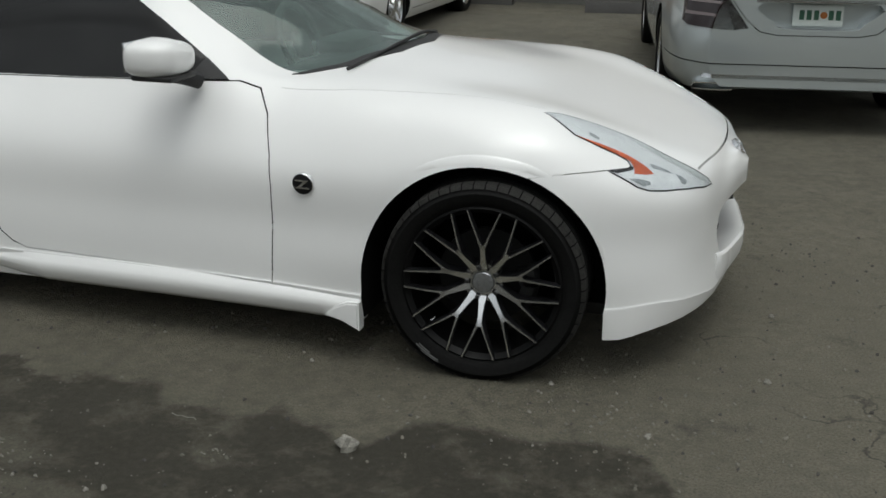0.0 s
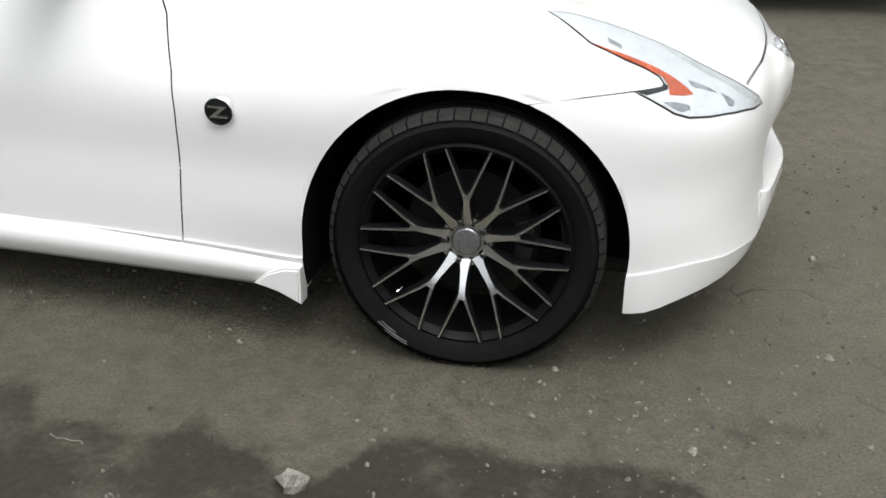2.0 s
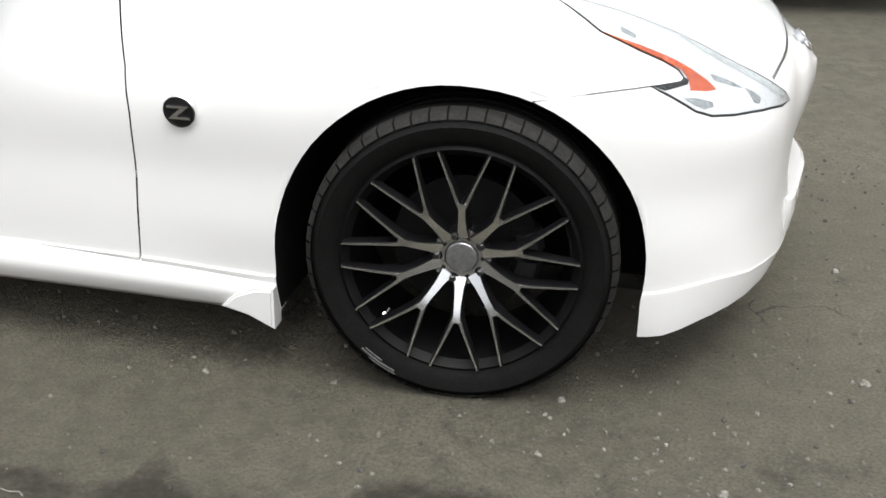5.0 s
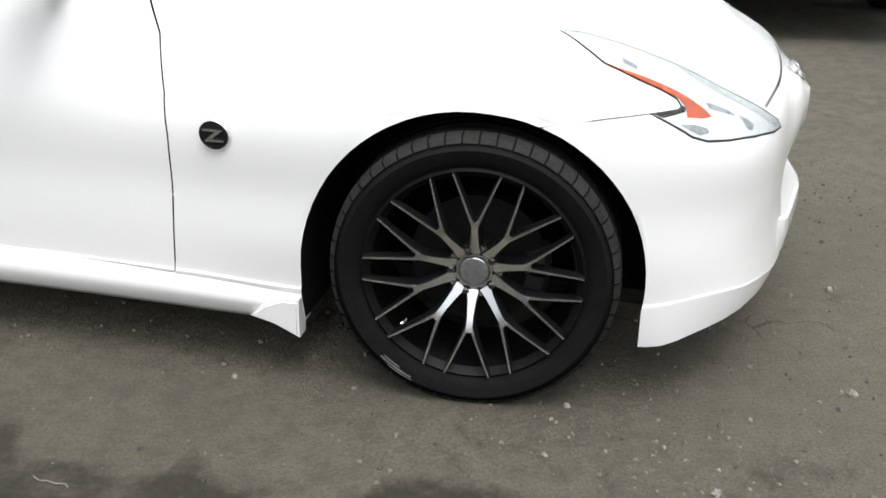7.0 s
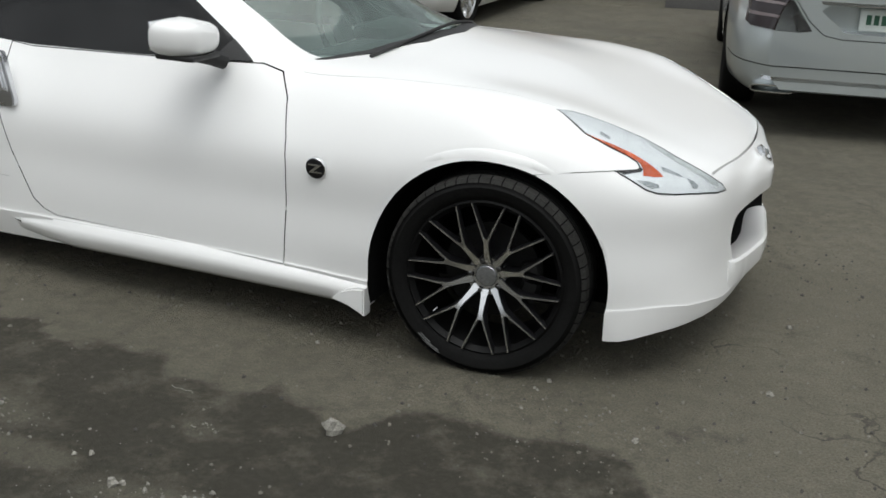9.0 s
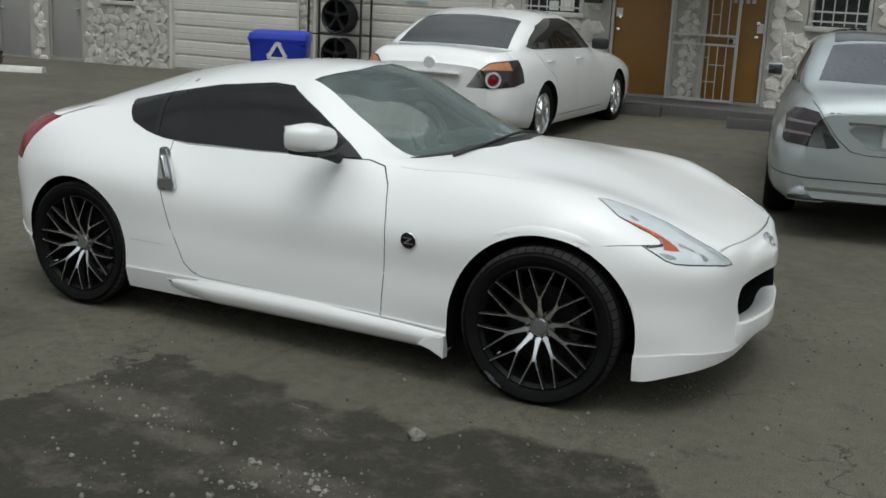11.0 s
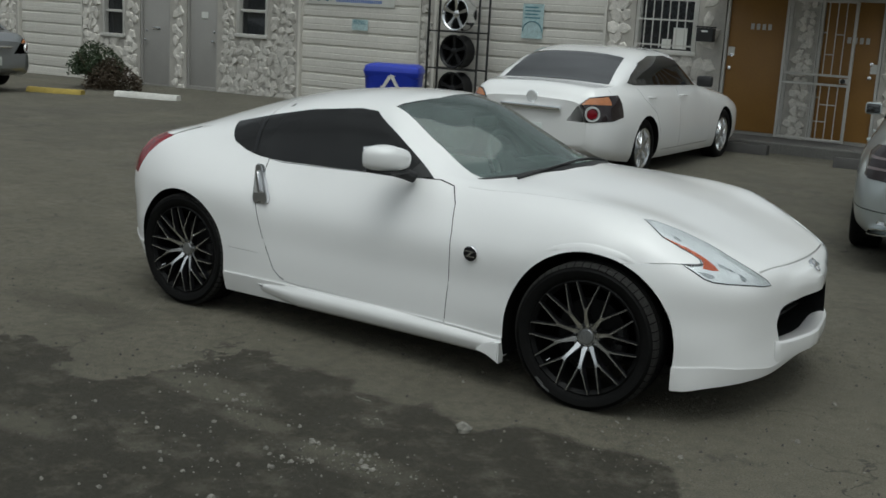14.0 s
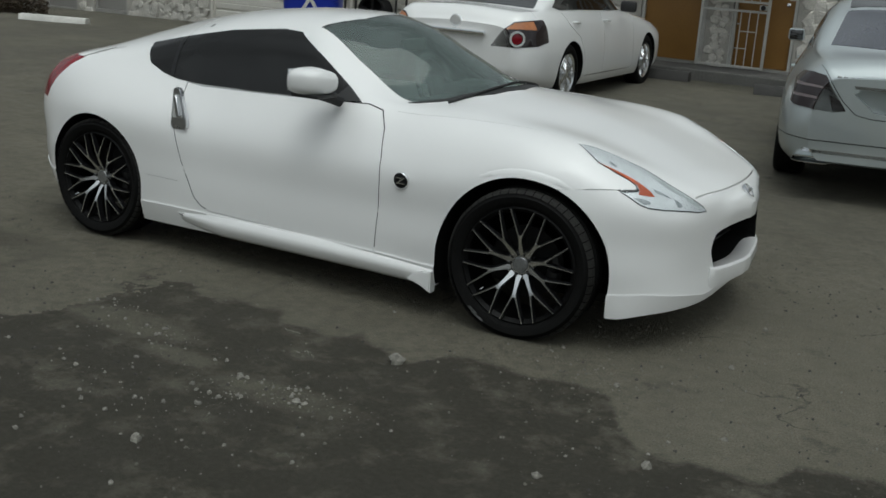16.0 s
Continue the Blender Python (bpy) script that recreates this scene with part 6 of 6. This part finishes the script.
def iron_gate():
    g = thing("security_gate", "white wrought-iron security gate before an ochre door", "gate", pose(-2.86, 11.86, 0.27))
    W, H = 0.95, 1.95
    for x in (0.0, W):
        part("post", boxed(x - 0.02, x + 0.02, -0.02, 0.02, 0.0, H, 0.003), "white_iron", g)
    for z in (0.02, 0.80, 0.93, H):
        part("rail", boxed(0.021, W - 0.021, -0.013, 0.013, z - 0.016, z + 0.016, 0.003), "white_iron", g)
    for i, x in enumerate((0.45, 0.57, 0.69, 0.81)):
        part("upright", tube([(x, 0, 0.036), (x, 0, 0.784)], 0.008, 6), "white_iron", g)
        part("upright", tube([(x, 0, 0.946), (x, 0, H - 0.016)], 0.008, 6), "white_iron", g)
    for x0, x1, z in ((0.45, 0.69, 0.28), (0.57, 0.81, 0.52), (0.45, 0.57, 0.62), (0.57, 0.69, 1.22), (0.45, 0.57, 1.52), (0.69, 0.81, 1.5), (0.33, 0.45, 0.46)):
        part("link", tube([(x0, 0, z), (x1, 0, z)], 0.008, 6), "white_iron", g)
    lock = part("lock_box", boxed(W - 0.13, W - 0.021, -0.025, 0.025, 0.83, 0.90, 0.004), "white_iron", g)
    part("lock_knob", lathe([(0.03, -0.025), (0.035, -0.05), (0.02, -0.07)], 14, m=pose(W - 0.075, 0, 0.865)), "rack_steel", lock)
    return g


iron_gate()


def mailbox():
    b = thing("mailbox", "black metal wall mailbox on the stone wall", "mailbox", pose(-4.06, 11.86, 1.56))
    part("box", boxed(-0.13, 0.13, -0.06, 0.06, 0.0, 0.20, 0.012), "rack_steel", b)
    part("lid", boxed(-0.138, 0.138, -0.075, 0.06, 0.203, 0.226, 0.006, m=pose(0, 0, 0)), "rack_steel", b)
    part("label_strip", boxed(-0.05, 0.05, -0.064, -0.060, 0.14, 0.165), "paper", b)


mailbox()


def banner():
    b = thing("banner", "white vinyl banner with blue print on the roller door", "sign", pose(-10.97, 12.052, 1.80))
    part("sheet", boxed(-1.03, 1.03, -0.006, 0.006, 0.0, 0.75, 0.003), "paper", b)
    for z, x0, n, w in ((0.055, -0.30, 22, 0.032), (0.15, -0.30, 20, 0.04)):
        for i in range(n):
            part("print_bar", boxed(x0 + i * (w + 0.016), x0 + i * (w + 0.016) + w, -0.0095, -0.0055, z, z + 0.055), "blue_ink", b)
    for i in range(6):
        part("print_mark", boxed(-0.95 + 0.1 * i, -0.88 + 0.1 * i, -0.0095, -0.0055, 0.06 + 0.02 * (i % 2), 0.16), "teal_ink", b)


banner()


def poster(x0, x1, z0, z1, ring):
    p = thing("poster", "faded teal paper notice taped to the roller door", "poster", pose((x0 + x1) / 2, 12.045, z0))
    w, h = (x1 - x0) / 2, z1 - z0
    part("sheet", boxed(-w, w, -0.004, 0.004, 0, h), "teal", p)
    for i in range(4):
        part("print_bar", boxed(-w * 0.8, w * (0.7 - 0.2 * (i % 2)), -0.0065, -0.0035, h * (0.58 + 0.1 * i), h * (0.62 + 0.1 * i)), "teal_ink", p)
    if ring:
        pts = [(0.92 * w * math.cos(a), -0.008, h * 0.20 + 0.17 * math.sin(a)) for a in [math.pi * k / 12 for k in range(13)]]
        part("drawn_arch", tube(pts, 0.008, 6), "teal_ink", p)


poster(-10.88, -10.52, 1.37, 1.56, False)
poster(-7.31, -6.92, 1.43, 1.99, True)


def wheel_rack():
    r = thing("wheel_rack", "black steel rack for display wheels", "rack", pose(-8.35, 11.72, ground_z(-8.35, 11.7)))
    for x in (-0.5, 0.5):
        for y in (-0.16, 0.16):
            part("upright", boxed(x - 0.014, x + 0.014, y - 0.014, y + 0.014, 0, 2.5), "rack_steel", r)
    for z in (0.18, 0.80, 1.42, 2.2):
        for y in (-0.16, 0.16):
            part("shelf_bar", boxed(-0.485, 0.485, y - 0.012, y + 0.012, z - 0.012, z + 0.012), "rack_steel", r)
    return r


wheel_rack()


def show_wheel(z, mat, label):
    t = thing("display_wheel", label, "wheel rim", pose(-8.35, 11.72, z, 0, 0, -4), "wheels on the rack")
    R, w = 0.27, 0.13
    part("barrel", lathe([(R, -w), (R + 0.012, -w + 0.005), (R - 0.015, -w + 0.03), (R - 0.03, 0.03), (R + 0.005, w), (R - 0.03, w - 0.02), (R - 0.045, 0.03), (R - 0.03, -w + 0.03), (R - 0.012, -w + 0.006)], 40, closed=True), mat, t)
    sp = mesh_of("spoke", arm([(0.03, 0, 0.022, -w + 0.04, 0.04), (0.12, 0, 0.020, -w + 0.035, 0.04), (R - 0.012, 0, 0.034, -w + 0.02, 0.04)]), 30)
    for k in range(5):
        part("spoke", sp, mat, t, m=Matrix.Rotation(2 * math.pi * k / 5, 4, "Y"))
    part("hub", lathe([(0.06, 0.0), (0.06, -w + 0.04), (0.045, -w + 0.03)], 24), mat, t)
    # added near-black disc: stands for the shade behind the spokes
    part("wheel_back", lathe([(R - 0.035, 0.05), (R - 0.035, 0.06), (0.03, 0.06)], 32), "barrel", t)


zr = ground_z(-8.35, 11.7)
for zz, mm, ll in ((0.18, "rim_black", "gloss black alloy wheel on a rack"), (0.80, "rim_black", "gloss black alloy wheel on a rack"), (1.42, "chrome", "chrome alloy wheel on a rack")):
    show_wheel(zr + zz + 0.012 + 0.282, mm, ll)


def blue_bin():
    b = thing("recycling_bin", "blue plastic recycling bin with a white arrow mark", "bin", pose(-6.35, 7.2, ground_z(-6.35, 7.2), 0, 0, 28))
    bm = bmesh.new()
    rings = []
    for z, w, d in ((0.0, 0.34, 0.28), (0.03, 0.36, 0.30), (0.55, 0.40, 0.34), (0.92, 0.43, 0.37), (0.95, 0.44, 0.38)):
        pts = []
        for i in range(24):
            a = 2 * math.pi * i / 24
            c, s = math.cos(a), math.sin(a)
            pts.append(bm.verts.new((w * math.copysign(abs(c) ** 0.35, c), d * math.copysign(abs(s) ** 0.35, s), z)))
        rings.append(pts)
    for a, c in zip(rings, rings[1:]):
        for i in range(24):
            bm.faces.new((a[i], a[(i + 1) % 24], c[(i + 1) % 24], c[i]))
    bm.faces.new(rings[0])
    bm.faces.new(rings[-1])
    bmesh.ops.recalc_face_normals(bm, faces=bm.faces)
    part("bin_body", bm, "blue_plastic", b, m=Matrix.Diagonal((0.82, 0.82, 1, 1)))
    part("lid", boxed(-0.365, 0.365, -0.315, 0.315, 0.86, 1.04, 0.085), "blue_plastic", b)
    for k in range(3):
        t = pose(0, -0.318, 0.79) @ Matrix.Rotation(radians(120 * k), 4, "Y")
        part("arrow", prism([(-0.10, -0.085), (0.07, -0.085), (0.07, -0.105), (0.12, -0.06), (0.07, -0.015), (0.07, -0.045), (-0.06, -0.045)], "y", -0.006, 0.006), "white_paint", b, m=t)


blue_bin()


def wheel_stop(a, b, mat, label, h=0.11):
    a, b = Vector(a), Vector(b)
    mid = (a + b) / 2
    z = ground_z(mid[0], mid[1])
    t = thing("wheel_stop", label, "wheel stop", pose(mid[0], mid[1], z, 0, 0, math.degrees(math.atan2(b[1] - a[1], b[0] - a[0]))), "wheel stops of the lot")
    L = (b - a).length / 2
    bm = prism([(-0.09, 0.0), (-0.075, h * 0.7), (-0.05, h), (0.05, h), (0.075, h * 0.7), (0.09, 0.0)], "x", -L, L)
    part("block", bm, mat, t)
    for x in (-L * 0.6, L * 0.6):
        part("anchor_pin", lathe([(0.012, h), (0.012, h + 0.006)], 10, "Z", m=pose(x, 0, 0)), "rack_steel", t)


wheel_stop((-14.0, 9.26), (-12.82, 9.65), "white_paint", "worn white concrete wheel stop", 0.10)
wheel_stop((-15.57, 8.58), (-14.57, 8.98), "yellow_paint", "worn yellow concrete wheel stop", 0.09)
wheel_stop((-4.0, 10.75), (-2.62, 10.85), "dark_concrete", "dark rubber wheel stop near the door", 0.13)
wheel_stop((-1.60, 10.35), (-0.2, 10.62), "dark_concrete", "dark rubber wheel stop near the door", 0.13)
structure("pavement", boxed(-4.5, 2.0, 11.15, 12.0, -0.1, 0.25, 0.02), "dark_walk", "stained dark concrete walkway before the doors", "pavement")


def bush():
    x0, y0 = -15.6, 10.3
    b = thing("bush", "scruffy green and brown bush by the wall", "bush", pose(x0, y0, ground_z(x0, y0)))
    rng = random.Random(4)
    stems = bmesh.new()
    for i in range(26):
        a, r, h = rng.uniform(0, 6.28), rng.uniform(0.12, 0.55), rng.uniform(0.35, 0.72)
        pts = [(0.25 * r * math.cos(a), 0.25 * r * math.sin(a), 0.0), (0.7 * r * math.cos(a), 0.7 * r * math.sin(a), h * 0.6), (r * math.cos(a), r * math.sin(a), h)]
        merge(stems, tube(pts, 0.008, 5))
    part("stems", stems, "twig", b)
    for nm, mat, n, low, high, cx in (("leaves", "leaf", 3400, 0.25, 0.92, -0.26), ("dry_leaves", "twig", 3600, 0.02, 0.60, 0.18)):
        vs, fs = [], []
        for i in range(n):
            a, q = rng.uniform(0, 6.28), math.sqrt(rng.random())
            r = 0.66 * q * (0.8 + 0.25 * math.sin(3 * a) + 0.15 * math.sin(7 * a + 1))
            z = low + (high - low) * rng.random() * (1 - 0.65 * q * q)
            c = Vector((cx * 1.1 + 1.15 * r * math.cos(a), 0.7 * r * math.sin(a), z))
            u = Vector((rng.gauss(0, 1), rng.gauss(0, 1), rng.gauss(0, 0.6))).normalized() * rng.uniform(0.025, 0.05)
            v = u.cross(Vector((rng.gauss(0, 1), rng.gauss(0, 1), rng.gauss(0, 1)))).normalized() * 0.014
            k = len(vs)
            vs += [c - u, c + v, c + u, c - v]
            fs.append((k, k + 1, k + 2, k + 3))
        me = bpy.data.meshes.new(nm)
        me.from_pydata(vs, [], fs)
        ob = part(nm, me, mat, b)
        ob["kind"] = "stuff"


bush()

# ---- stones of the cladding, one by one ----
STONES = [rough_stone(k) for k in range(10)]
CLAD = [(-30.0, -20.6), (-18.28, -17.0), (-17.0, -16.5), (-15.57, -15.11), (-14.23, -12.16), (-9.31, -9.06), (-5.74, -3.85), (-2.82, -2.46), (-1.5, 3.0)]


def clad_wall():
    rng = random.Random(11)
    count = 0
    rest_v, rest_f = [], []
    for x0, x1 in CLAD:
        step = 0.105 if x1 - x0 < 0.4 else 0.185 if x0 > -7 else 0.155
        row = 0
        z = -0.05
        while z < 3.0:
            x = x0 + step * (0.45 if row % 2 else 0.75) * 0.8
            while x < x1 - 0.04:
                px, pz = x + rng.uniform(-0.05, 0.05) * step / 0.2, z + rng.uniform(-0.05, 0.05)
                sx, sz = rng.uniform(0.60, 0.92) * step, rng.uniform(0.50, 0.74) * step
                px = min(max(px, x0 + sx * 0.8), x1 - sx * 0.8)
                clear = all(not (a - sx < px < b + sx and lo - sz < pz < hi + sz) for a, b, lo, hi in OPENINGS if lo > 0 or b - a < 1.2)
                if clear:
                    me = rng.choice(STONES)
                    t = Matrix.Translation((px, WALL_Y, pz)) @ Matrix.Rotation(rng.uniform(0, 6.28), 4, "Y") @ Matrix.Diagonal((sx, rng.uniform(0.55, 0.9), sz, 1))
                    if count < 300 and -14.3 < x0 and z < 2.5:
                        ob = new("stone", me)
                        ob.parent = wall
                        ob.matrix_basis = t
                        count += 1
                    else:
                        k = len(rest_v)
                        rest_v += [t @ v.co for v in me.vertices]
                        rest_f += [tuple(k + i for i in p.vertices) for p in me.polygons]
                x += step * rng.uniform(0.85, 1.2)
            z += step * 0.86
            row += 1
    me = bpy.data.meshes.new("stone_cladding")
    me.from_pydata(rest_v, [], rest_f)
    ob = part("stone_cladding", me, "stone", wall)
    ob["kind"] = "stuff"


clad_wall()
